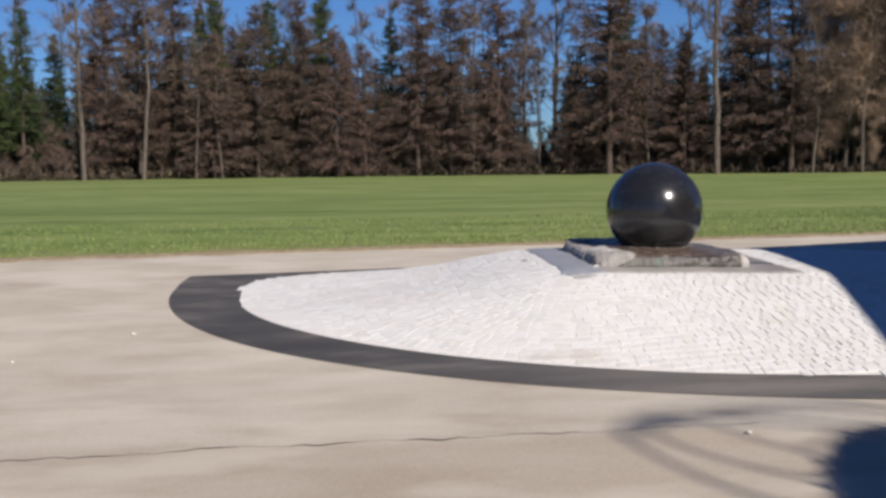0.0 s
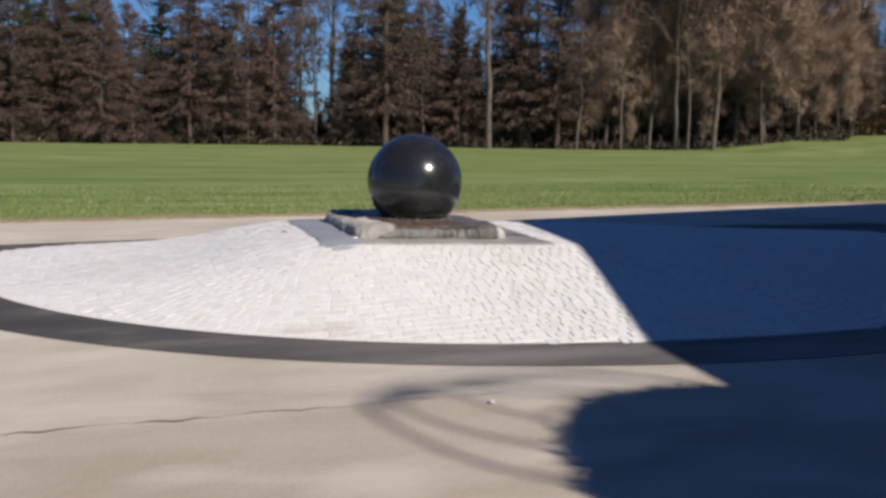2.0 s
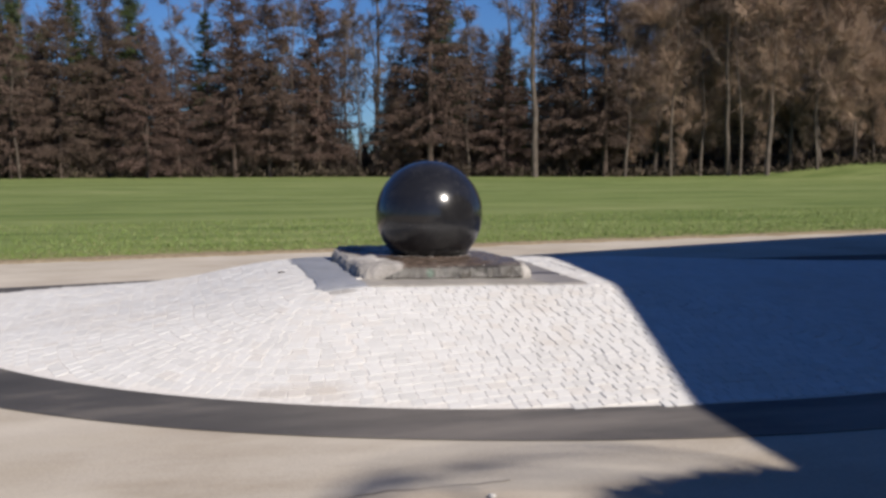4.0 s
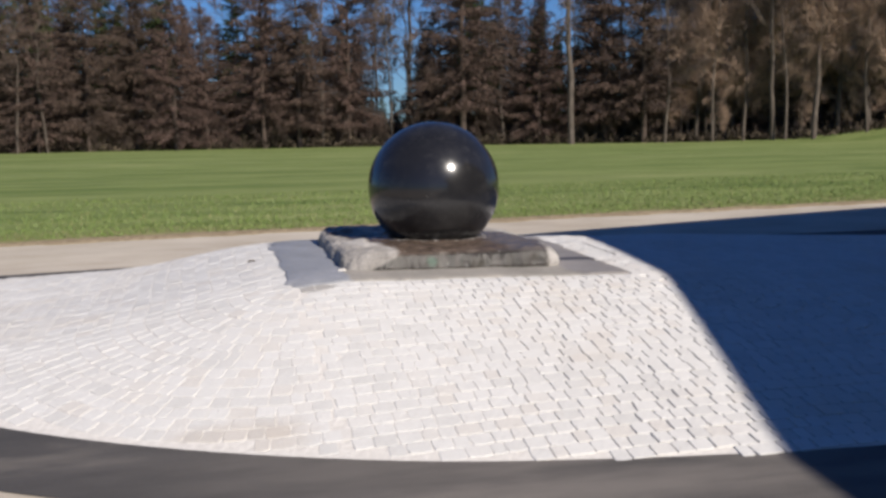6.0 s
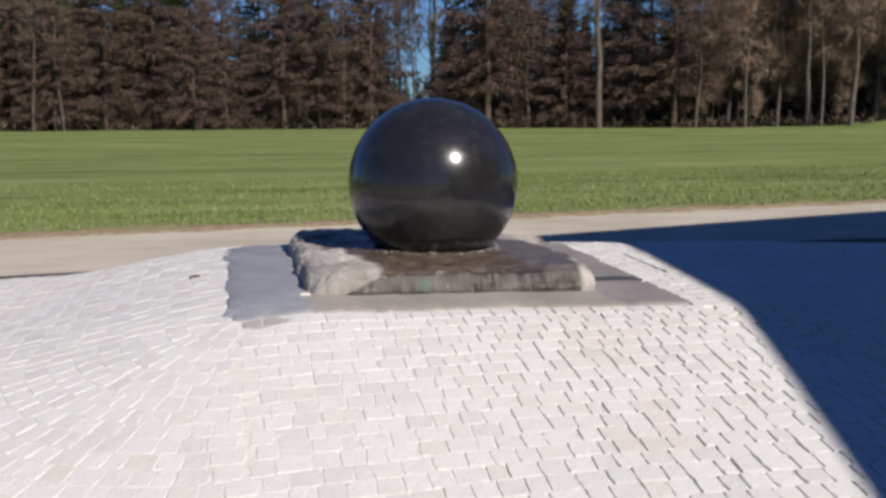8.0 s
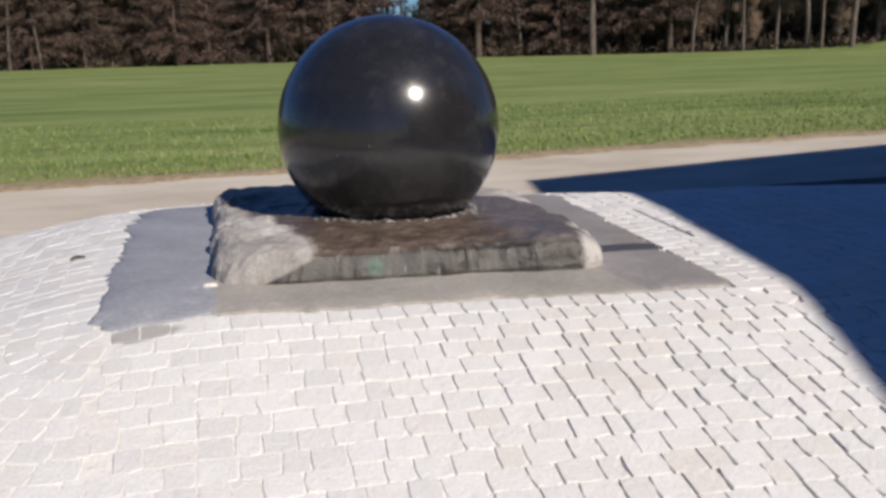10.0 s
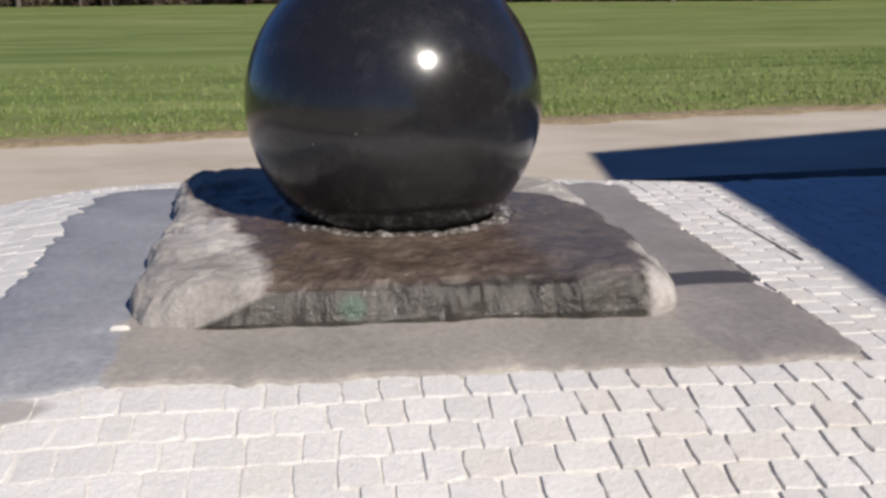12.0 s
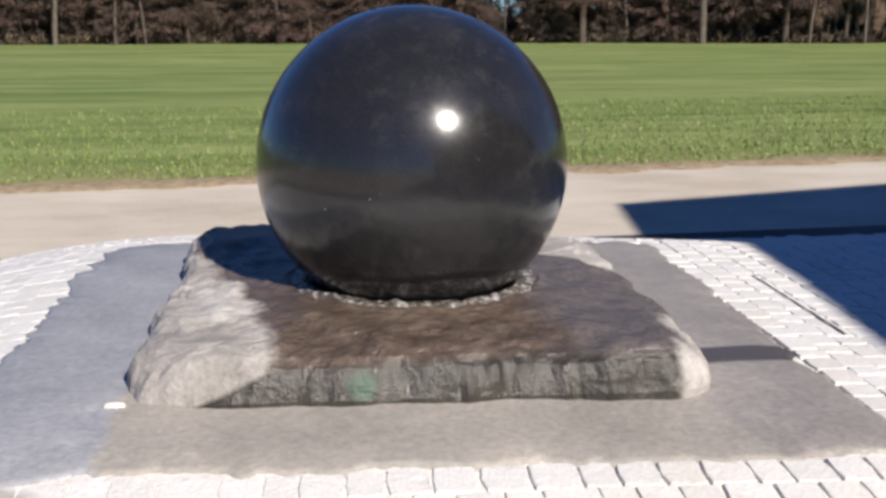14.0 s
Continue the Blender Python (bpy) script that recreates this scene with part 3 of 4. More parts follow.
# eave corner set back along the sun from where its shadow must fall
EAVE = 5.5
CORNER = Vector((1.7, 3.49, 0)) + Vector((to_sun.x, to_sun.y, 0)) * ((EAVE - 0.4) / to_sun.z)
ALONG, BACK = Vector((0.97, 0.24, 0)).normalized(), Vector((-0.105, -0.994, 0))
house = tagged(new("house"), "unseen dark timber-clad house with low tiled hip roof, added to cast shade", "house")
house.location = (0, 0, 0)
L1, L2 = 26.0, 17.0
inset = 0.6
p0 = CORNER + ALONG * inset + BACK * inset
z0 = -0.1
bm = bmesh.new()
box(bm, (p0.x, p0.y, z0), ALONG * (L1 - 2 * inset), BACK * (L2 - 2 * inset), (0, 0, EAVE - 0.1 - z0))
part("wall", bm, BOARDS, house)
bm = bmesh.new()
q = [CORNER, CORNER + ALONG * L1, CORNER + ALONG * L1 + BACK * L2, CORNER + BACK * L2]
lo = [bm.verts.new((v.x, v.y, EAVE - 0.2)) for v in q]
up = [bm.verts.new((v.x, v.y, EAVE)) for v in q]
r0, r1 = CORNER + (ALONG + BACK) * (L2 / 2), CORNER + ALONG * (L1 - L2 / 2) + BACK * (L2 / 2)
ra, rb = bm.verts.new((r0.x, r0.y, EAVE + 3.0)), bm.verts.new((r1.x, r1.y, EAVE + 3.0))
bridge(bm, lo, up)
bm.faces.new(lo)
for f in ((up[0], up[1], rb, ra), (up[1], up[2], rb), (up[2], up[3], ra, rb), (up[3], up[0], ra)):
    bm.faces.new(f)
bmesh.ops.recalc_face_normals(bm, faces=bm.faces)
part("roof", bm, ROOF, house)
for k in range(5):
    for storey in (1.0, 3.4):
        w = CORNER + BACK * (2.2 + 3.0 * k) + ALONG * (inset - 0.03)
        bm = bmesh.new()
        box(bm, (w.x, w.y, storey), BACK * 1.1, ALONG * 0.08, (0, 0, 1.5))
        win = part("window", bm, WOOD, house)
        bm = bmesh.new()
        w2 = w + BACK * 0.1 - ALONG * 0.012
        box(bm, (w2.x, w2.y, storey + 0.1), BACK * 0.9, ALONG * 0.02, (0, 0, 1.3))
        part("pane", bm, GLASS, win)


def tube(verts, faces, pts, radii, sides=5):
    """A tapered limb through pts, added to verts and faces."""
    base = len(verts)
    for i, (p, r) in enumerate(zip(pts, radii)):
        d = (pts[min(i + 1, len(pts) - 1)] - pts[max(i - 1, 0)]).normalized()
        u = d.cross(Vector((0.31, 0.95, 0.05))).normalized()
        v = d.cross(u)
        for k in range(sides):
            a = 2 * math.pi * k / sides
            verts.append(p + u * (r * math.cos(a)) + v * (r * math.sin(a)))
    for i in range(len(pts) - 1):
        for k in range(sides):
            a, b = base + i * sides + k, base + i * sides + (k + 1) % sides
            faces.append((a, b, b + sides, a + sides))
    faces.append(tuple(base + (len(pts) - 1) * sides + k for k in range(sides)))


def spray(verts, faces, p, along, side, length, width):
    """A small twig or leaf: a kite of two triangles."""
    b = len(verts)
    verts += [p, p + along * (length * 0.45) + side * (width / 2), p + along * length, p + along * (length * 0.45) - side * (width / 2)]
    faces.append((b, b + 1, b + 2, b + 3))


def blade(verts, faces, p, along, side, length, width):
    """The smallest twig or needle tuft: one slim triangle."""
    b = len(verts)
    verts += [p + side * (width / 2), p - side * (width / 2), p + along * length]
    faces.append((b, b + 1, b + 2))


def rand_dir(rng):
    return Vector((rng.gauss(0, 1), rng.gauss(0, 1), rng.gauss(0, 1))).normalized()


# an unseen round-crowned tree with drooping bare runners, added for its shade on the yard
rng = random.Random(5)
cast = Vector((to_sun.x, to_sun.y, 0)) / to_sun.z
garden = tagged(new("garden_tree"), "unseen dense flat-crowned tree with drooping bare runners, added to cast shade", "tree")
cc = Vector((0.56, -6.62, 0)) + cast * 4.36
cc.z = 4.5
verts, faces = [], []
tube(verts, faces, [Vector((cc.x, cc.y, -0.1)), Vector((cc.x + 0.04, cc.y, 1.8)), Vector((cc.x, cc.y, 4.2))], [0.16, 0.12, 0.08], 9)
part("trunk", raw("trunk", verts, faces, True), BARK_BROWN, garden)
verts, faces = [], []
for i in range(48000):
    d = rand_dir(rng)
    r = rng.random() ** 0.25
    p = cc + Vector((d.x * 1.64, d.y * 1.64, d.z * 0.5)) * r if i % 3 else cc + Vector((-0.33 + d.x * 0.92, 0.74 + d.y * 0.92, d.z * 0.4)) * r
    spray(verts, faces, p, rand_dir(rng), rand_dir(rng), rng.uniform(0.06, 0.1), 0.065)
part("crown", raw("crown", verts, faces), NEEDLES, garden)
# runners laid out from the looped shadows they have to draw on the ground
verts, faces = [], []
for x0, y0, x1, y1, x2, y2, r in [(0.9, -4.7, -2.2, -2.9, -1.35, -5.2, 0.036), (-1.35, -5.2, -1.2, -5.7, -0.4, -6.2, 0.04), (0.9, -4.9, -1.9, -3.4, -1.2, -4.75, 0.03),
                                  (-1.2, -4.75, -1.0, -5.2, -0.3, -5.7, 0.035), (0.9, -4.6, -0.4, -3.2, -1.6, -4.4, 0.03), (0.95, -4.55, 0.3, -3.2, -1.4, -4.1, 0.028),
                                  (-0.95, -4.1, -0.75, -4.7, -0.2, -5.4, 0.028), (0.95, -4.6, 0.2, -4.0, -0.6, -4.9, 0.03), (0.9, -4.5, 0.0, -3.0, -1.3, -3.8, 0.022)]:
    pts = []
    for i in range(15):
        t = i / 14
        g = Vector(((1 - t) ** 2 * x0 + 2 * t * (1 - t) * x1 + t * t * x2, (1 - t) ** 2 * y0 + 2 * t * (1 - t) * y1 + t * t * y2, 0))
        g = Vector((0.9186 * g.x - 0.26, 0.9186 * g.y - 0.84, 0))
        h = 11.0 + 0.3 * math.sin(t * 3)
        pts.append(g + cast * (h - 0.14) + Vector((0, 0, h)))
    tube(verts, faces, pts, [r * 0.62] * 15, 6)
tip = Vector((0.59, -5.16, 0)) + cast * 10.86 + Vector((0, 0, 11.0))
tube(verts, faces, [cc - Vector((0, 0, 0.4)), cc.lerp(tip, 0.5) + Vector((0, 0, 0.3)), tip], [0.07, 0.055, 0.045], 7)
tagged(part("branchwork", raw("branchwork", verts, faces, True), BARK_BROWN, garden), kind="stuff")


# ---- the wood beyond the field ----
def spruce(seed, height, spread, bare, material, label, thin=1.0, full=1.0):
    """A conifer: trunk with dead snags below, whorls of hanging boughs above."""
    rng = random.Random(seed)
    tree = tagged(new("spruce_tree"), label, "tree", "trees of the wood")
    verts, faces = [], []
    lean = Vector((rng.uniform(-0.3, 0.3), rng.uniform(-0.3, 0.3), 0))
    stem = lambda h: lean * (h / height) ** 2 + Vector((0, 0, h))
    tube(verts, faces, [stem(height * k / 8) - Vector((0, 0, 0.4 if k == 0 else 0)) for k in range(9)], [0.0115 * height * (1 - 0.115 * k) + 0.02 for k in range(9)], 7)
    part("trunk", raw("trunk", verts, faces, True), BARK_BROWN, tree)
    verts, faces, wood_v, wood_f = [], [], [], []
    h = height * bare
    while h < height * 0.985:
        up = (h / height - bare) / (1 - bare)
        r = spread * (1 - up) ** 0.75 * (0.65 + 0.35 * min(1, up * 6)) + 0.15
        for k in range(rng.randint(6, 9)):
            if rng.random() > thin and up < 0.8:
                continue
            a = rng.uniform(0, 6.283)
            L = r * rng.uniform(0.55, 1.12)
            out = Vector((math.cos(a), math.sin(a), 0))
            rise = rng.uniform(-0.35, 0.05) + 0.55 * up
            p0 = stem(h + rng.uniform(-0.2, 0.2))
            tip = p0 + out * L + Vector((0, 0, rise * L))
            tube(wood_v, wood_f, [p0, (p0 + tip) / 2 + Vector((0, 0, 0.06 * L)), tip], [0.035, 0.025, 0.01], 3)
            n = int((18 + 36 * L) * full)
            for j in range(n):
                t = rng.uniform(0.15, 1.0)
                q = p0.lerp(tip, t) + Vector((rng.gauss(0, 0.11), rng.gauss(0, 0.11), rng.gauss(0, 0.09)))
                d = (out * rng.uniform(0.1, 1.0) + Vector((rng.gauss(0, 0.55), rng.gauss(0, 0.55), -rng.uniform(0.15, 1.0)))).normalized()
                blade(verts, faces, q, d, d.cross(rand_dir(rng)).normalized(), rng.uniform(0.18, 0.55) * (0.6 + 0.4 * (1 - up)), rng.uniform(0.03, 0.075))
        h += rng.uniform(0.28, 0.5)
    tagged(part("branchwork", raw("branchwork", wood_v, wood_f), BARK_BROWN, tree), kind="stuff")
    tagged(part("foliage", raw("foliage", verts, faces), material, tree), kind="stuff")
    return tree


def bare_tree(seed, height, spread, label, fork=0.35, bark=None, twigs=None, fuzz=1.0, dense=5, girth=0.0105):
    """A leafless broadleaf: trunk, limbs, branches and a haze of twigs."""
    rng = random.Random(seed)
    tree = tagged(new("bare_tree"), label, "tree", "trees of the wood")
    tv, tf, bv, bf, sv, sf = [], [], [], [], [], []
    pts = [Vector((rng.gauss(0, 0.012) * height * k / 9 + 0.02 * height * math.sin(k * 0.5 + seed), rng.gauss(0, 0.01) * height * k / 9, height * 0.96 * k / 9)) for k in range(10)]
    pts[0].z = -0.4
    tube(tv, tf, pts, [girth * height * (1 - 0.1 * k) + 0.012 for k in range(10)], 8)

    def twig(p, d, L, level):
        q = p + d * (L * 0.5) + rand_dir(rng) * (0.08 * L)
        e = p + (d + Vector((0, 0, 0.22))).normalized() * L
        r = 0.006 + 0.011 * L
        tube(bv, bf, [p, q, e], [r, r * 0.7, r * 0.35], 4 if level < 2 else 3)
        if level >= 3 or L < 0.5:
            for j in range(dense):
                a = p.lerp(e, rng.uniform(0.2, 1))
                dd = (d + rand_dir(rng) * 0.9).normalized()
                blade(sv, sf, a, dd, dd.cross(rand_dir(rng)).normalized(), rng.uniform(0.35, 0.9) * fuzz, rng.uniform(0.022, 0.045) / fuzz ** 0.6)
            return
        for j in range(rng.randint(3, 5)):
            t = rng.uniform(0.25, 1.0)
            dd = (d + rand_dir(rng) * 0.75 + Vector((0, 0, 0.15))).normalized()
            twig(p.lerp(e, t), dd, L * rng.uniform(0.42, 0.68), level + 1)

    h = height * fork
    while h < height * 0.95:
        k = h / (height * 0.96) * 9
        p = pts[int(k)].lerp(pts[min(int(k) + 1, 9)], k - int(k))
        a = rng.uniform(0, 6.283)
        up = (h / height - fork) / (1 - fork)
        d = Vector((math.cos(a), math.sin(a), rng.uniform(0.3, 0.9) + up * 0.8)).normalized()
        twig(p, d, spread * rng.uniform(0.5, 1.0) * (1 - 0.6 * up), 1)
        h += height * rng.uniform(0.025, 0.06)
    part("trunk", raw("trunk", tv, tf, True), bark or BARK_GREY, tree)
    tagged(part("branchwork", raw("branchwork", bv, bf), bark or BARK_GREY, tree), kind="stuff")
    tagged(part("twigwork", raw("twigwork", sv, sf), twigs or TWIGS, tree), kind="stuff")
    return tree


BROWN_L = "tall conifer with dry reddish-brown boughs at the field's edge"
GREEN_L = "dark green spruce standing in the wood"
BARE_L = "leafless tree with pale grey trunk at the wood's edge"
THIN_L = "slender leafless pole tree in the wood"
kinds = {
    "a": spruce(11, 15.0, 4.1, 0.12, DRY, BROWN_L, 1.0, 0.7), "b": spruce(12, 18.0, 4.4, 0.14, DRY, BROWN_L, 0.95, 0.7), "c": spruce(13, 12.5, 3.9, 0.08, DRY, BROWN_L, 0.95, 0.7),
    "g": spruce(14, 15.0, 2.3, 0.22, NEEDLES, GREEN_L), "h": spruce(15, 17.5, 2.6, 0.3, NEEDLES, GREEN_L, 0.9, 0.8),
    "k": spruce(16, 13.0, 3.2, 0.02, NEEDLES, GREEN_L, 1.0, 0.5),
    "p": bare_tree(21, 19.0, 4.2, BARE_L, 0.3, dense=9), "q": bare_tree(22, 16.0, 3.6, BARE_L, 0.25, dense=9, girth=0.008), "r": bare_tree(23, 18.0, 2.2, THIN_L, 0.5, dense=9, girth=0.0065),
    "s": bare_tree(24, 14.0, 1.8, THIN_L, 0.35, dense=9, girth=0.007), "t": bare_tree(25, 15.5, 4.8, "broad leafless beech with dense reddish-brown twigs", 0.12, BARK_GREY, BEECH, 2.2, 26, 0.008),
    "u": bare_tree(26, 6.5, 2.8, "low leafless thicket shrub with dark brown twigs", 0.04, BARK_BROWN, TWIGS, 1.1, 16, 0.008),
}
BASE = Vector((-3.2, -10.3, 0))


def spot(bearing, dist):
    b = radians(bearing)
    x, y = BASE.x + dist * math.sin(b), BASE.y + dist * math.cos(b)
    return Vector((x, y, land(x, y) - 0.03))


used = set()


def plant(kind, bearing, dist, scale, turn):
    m = Matrix.Translation(spot(bearing, dist)) @ Matrix.Rotation(turn, 4, "Z") @ Matrix.Scale(scale, 4)
    if kind not in used:
        used.add(kind)
        kinds[kind].matrix_basis = m
    else:
        copy_thing(kinds[kind], m)


rng = random.Random(77)
# the front of the wood, tree by tree: kind, bearing, distance, size
FRONT = [("g", -20.6, 83, 0.95), ("g", -18.6, 82, 0.92), ("h", -17.2, 83, 0.78), ("p", -14.3, 80, 1.0), ("a", -13.0, 84, 1.05), ("b", -11.3, 82, 1.0), ("p", -11.0, 79, 0.9),
         ("b", -9.4, 83, 1.02), ("s", -8.3, 79, 0.9), ("c", -7.4, 80, 1.0), ("s", -7.1, 79, 1.05), ("a", -5.0, 81, 0.95), ("g", -7.0, 85, 1.15), ("h", -5.7, 86, 0.98), ("g", -4.1, 85, 1.14), ("h", -3.2, 87, 0.95), ("g", -1.5, 84, 1.2), ("g", -8.0, 86, 1.1), ("a", -2.6, 82, 1.0), ("c", -0.6, 80, 1.12),
         ("c", 1.0, 82, 1.05), ("h", 2.6, 84, 1.02), ("b", 4.0, 81, 0.94), ("a", 5.9, 81, 1.0), ("r", 7.2, 82, 0.95), ("a", 8.6, 83, 1.05), ("r", 10.1, 84, 1.0), ("r", 10.7, 82, 0.95), ("q", 11.6, 83, 0.9),
         ("c", 12.8, 82, 0.8), ("b", 14.8, 80, 1.1), ("h", 15.6, 84, 1.05), ("q", 17.0, 82, 0.8), ("p", 20.6, 79, 1.1), ("c", 18.9, 82, 0.9), ("a", 22.4, 82, 0.95), ("b", 24.5, 81, 1.0),
         ("q", 25.6, 80, 0.9), ("t", 27.2, 82, 0.95), ("r", 28.2, 80, 0.9), ("q", 29.6, 81, 1.0), ("p", 31.0, 80, 0.9), ("r", 31.5, 79.5, 0.85), ("t", 32.4, 82, 1.05), ("p", 33.2, 80, 0.9), ("t", 34.2, 82, 1.1), ("t", 35.2, 84, 1.1), ("t", 33.0, 86, 1.15), ("t", 31.6, 85, 1.1), ("t", 29.0, 84, 1.05), ("t", 30.2, 87, 1.1),
         ("q", 35.6, 80, 0.8), ("t", 36.6, 83, 1.0), ("t", 37.4, 82, 0.95), ("t", 38.3, 84, 0.8), ("t", 37.0, 87, 1.05), ("h", 39.6, 92, 1.1), ("q", 41.4, 95, 0.95), ("p", 43.5, 97, 0.9), ("t", 45.5, 92, 0.9), ("g", 47.5, 95, 1.0)]
for k, b, d, s in FRONT:
    plant(k, b, d, s * (0.92 if -9 < b < 1.5 else 0.98 if b < 13.5 else 1.12), rng.uniform(0, 6.28))
# bare crowns that rise over the conifers
b = -23.0
while b < 36:
    plant(rng.choice("pqr"), b, rng.uniform(93, 103), rng.uniform(1.05, 1.25), rng.uniform(0, 6.28))
    b += rng.uniform(1.1, 2.1)
# ranks behind
for dist, step, pool in ((85.5, 1.4, "aacagc"), (91, 1.5, "abkgkc"), (98, 1.5, "kgkk"), (106, 1.6, "kk")):
    b = -24.0
    while b < 43:
        gap = 9.2 < b < 12.2
        plant(rng.choice(pool) if not gap or dist > 100 else "r", b + rng.uniform(-0.35, 0.35), dist + rng.uniform(-1.8, 1.8), rng.uniform(0.78, 1.0) * (0.55 if gap and dist > 100 else 0.74 if dist < 90 else 0.9), rng.uniform(0, 6.28))
        b += step * rng.uniform(0.75, 1.25) * (1.8 if gap else 1)

# the beech stand at the corner, crown against crown
b = 26.8
while b < 40.8:
    plant("t", b, rng.uniform(81.5, 86), rng.uniform(0.8, 1.2), rng.uniform(0, 6.28))
    b += rng.uniform(0.8, 1.3)
# thicket under the front trees
b = -23.5
while b < 41.5:
    plant("u" if b < 25 else "t", b, rng.uniform(81, 85), rng.uniform(0.55, 1.05) if b < 25 else rng.uniform(0.28, 0.5), rng.uniform(0, 6.28))
    b += rng.uniform(0.7, 1.2)

# undergrowth: stems, suckers and brush under the trees
verts, faces = [], []
for i in range(24000):
    b, d = rng.uniform(-24, 40), 80.5 + 16 * rng.random() ** 0.8
    p = spot(b, d)
    hgt = rng.uniform(0.3, 1.0) * (0.5 + 1.8 * max(0.0, noise.noise((b * 1.9, 7, 1))) + 0.16 * (d - 80)) * (0.6 + 0.4 * noise.noise((b * 0.8, d * 0.2, 0)) + 0.3)
    d0 = (Vector((0, 0, 1)) + rand_dir(rng) * 0.35).normalized()
    spray(verts, faces, p, d0, d0.cross(rand_dir(rng)).normalized(), hgt, rng.uniform(0.03, 0.09))
    for j in range(4):
        dd = (d0 * 0.6 + rand_dir(rng)).normalized()
        spray(verts, faces, p + d0 * (hgt * rng.uniform(0.2, 0.9)), dd, dd.cross(rand_dir(rng)).normalized(), rng.uniform(0.3, 0.9), rng.uniform(0.05, 0.16))
tagged(part("undergrowth", raw("undergrowth", verts, faces), BRUSH), "tangled brown undergrowth beneath the trees of the wood", "undergrowth", kind="stuff")

# copper-leaved hedge at the far corner of the field
verts, faces = [], []
for i in range(6000):
    b, d = rng.uniform(36.2, 48), rng.uniform(84, 88)
    p = spot(b, d) + Vector((0, 0, rng.random() * (4.6 if b < 38.8 else 1.6) * (0.75 + 0.25 * math.sin(b * 7))))
    dd = rand_dir(rng)
    spray(verts, faces, p, dd, dd.cross(rand_dir(rng)).normalized(), rng.uniform(0.2, 0.5), rng.uniform(0.1, 0.25))
tagged(part("hedge", raw("hedge", verts, faces), COPPER), "copper-brown leafy hedge at the far corner of the field", "hedge", kind="stuff")

# grass along the field's edge
verts, faces = [], []
for i in range(18000):
    x = rng.uniform(-11, 15)
    t = 0.02 + 7.0 * rng.random() ** 2.2
    if t < 0.5 and noise.noise((x * 1.1, 0, 4)) * 0.5 + 0.12 > t:
        continue
    y = field_edge(x) + t
    p = Vector((x, y, ground_height(x, y) - 0.005))
    for j in range(3):
        d = (Vector((0, 0, 1)) + rand_dir(rng) * 0.6).normalized()
        spray(verts, faces, p + Vector((rng.gauss(0, 0.02), rng.gauss(0, 0.02), 0)), d, d.cross(rand_dir(rng)).normalized(), rng.uniform(0.03, 0.08) * (0.8 if t < 0.6 else 1), rng.uniform(0.006, 0.014))
tagged(part("grass", raw("grass", verts, faces), BLADES), "short green grass with dry blades along the lane", "grass", kind="stuff")

# bare soil strip where the asphalt meets the field
bm = bmesh.new()
prev = None
for i in range(261):
    x = -14 + 32 * i / 260
    e = field_edge(x)
    w0, w1 = e - 0.06 - 0.22 * (0.4 + noise.noise((x * 1.7, 1, 1))) - 0.08 * noise.noise((x * 7, 1, 1)), e + 0.2 + 0.25 * noise.noise((x * 0.9, 2, 1))
    a = [bm.verts.new((x, yy, land(x, yy) + zz)) for yy, zz in ((w0, -0.01), (w0 + 0.04, 0.012), ((w0 + w1) / 2, 0.03 + 0.012 * noise.noise((x * 6, 0, 0))), (w1, 0.02))]
    if prev:
        for k in range(3):
            bm.faces.new((prev[k], a[k], a[k + 1], prev[k + 1]))
    prev = a
tagged(part("verge", bm, SOIL, smooth=True), "crumbled sandy soil verge between lane and grass", "verge", kind="structure")

# crack across the yard
bm = bmesh.new()
prev = None
for i in range(240):
    x = -6.7 + 5.9 * i / 239
    y = -4.90 + 0.055 * (x + 5.1) + 0.12 * noise.noise((x * 1.4, 0, 3)) + 0.035 * noise.noise((x * 9, 0, 3))
    w = 0.002 + 0.012 * max(0.0, noise.noise((x * 3.1, 4, 3)) + 0.15)
    a = [bm.verts.new((x, y + s * w, land(x, y) + 0.004)) for s in (-1, 1)]
    if prev:
        bm.faces.new((prev[0], a[0], a[1], prev[1]))
    prev = a
tagged(part("road_crack", bm, BAND), "thin dark tar-filled crack in the worn asphalt", "crack", kind="structure")

# pebbles lying on the asphalt
for px, py, r in ((-0.96, -4.9, 0.02), (-5.13, -1.35, 0.024), (-5.86, -2.31, 0.016)):
    bm = bmesh.new()
    bmesh.ops.create_icosphere(bm, subdivisions=2, radius=r)
    for v in bm.verts:
        v.co *= 1 + 0.25 * noise.noise(v.co * 60 + Vector((px, py, 0)))
        v.co.z *= 0.6
    ob = tagged(part("pebble", bm, PEBBLE, smooth=True), "small pale pebble lying on the asphalt", "pebble", "pebbles")
    ob.location = (px, py, land(px, py) + r * 0.5)

# a curled dead leaf on the cobbles
bm = bmesh.new()
top, low = [], []
for i in range(7):
    u = i / 6
    for sgn in (-1, 0, 1):
        wv = 0.02 * math.sin(math.pi * min(max(u, 0.06), 0.96)) * sgn
        z = 0.012 * abs(sgn) + 0.010 * math.sin(3 * u)
        top.append(bm.verts.new((0.09 * (u - 0.5), wv, z + 0.0015)))
        low.append(bm.verts.new((0.09 * (u - 0.5), wv, z)))
for i in range(6):
    for k in range(2):
        a = 3 * i + k
        bm.faces.new((top[a], top[a + 3], top[a + 4], top[a + 1]))
        bm.faces.new((low[a], low[a + 1], low[a + 4], low[a + 3]))
leaf = tagged(part("dead_leaf", bm, WOOD, smooth=True), "curled dark brown dead leaf lying on the cobbles", "leaf")
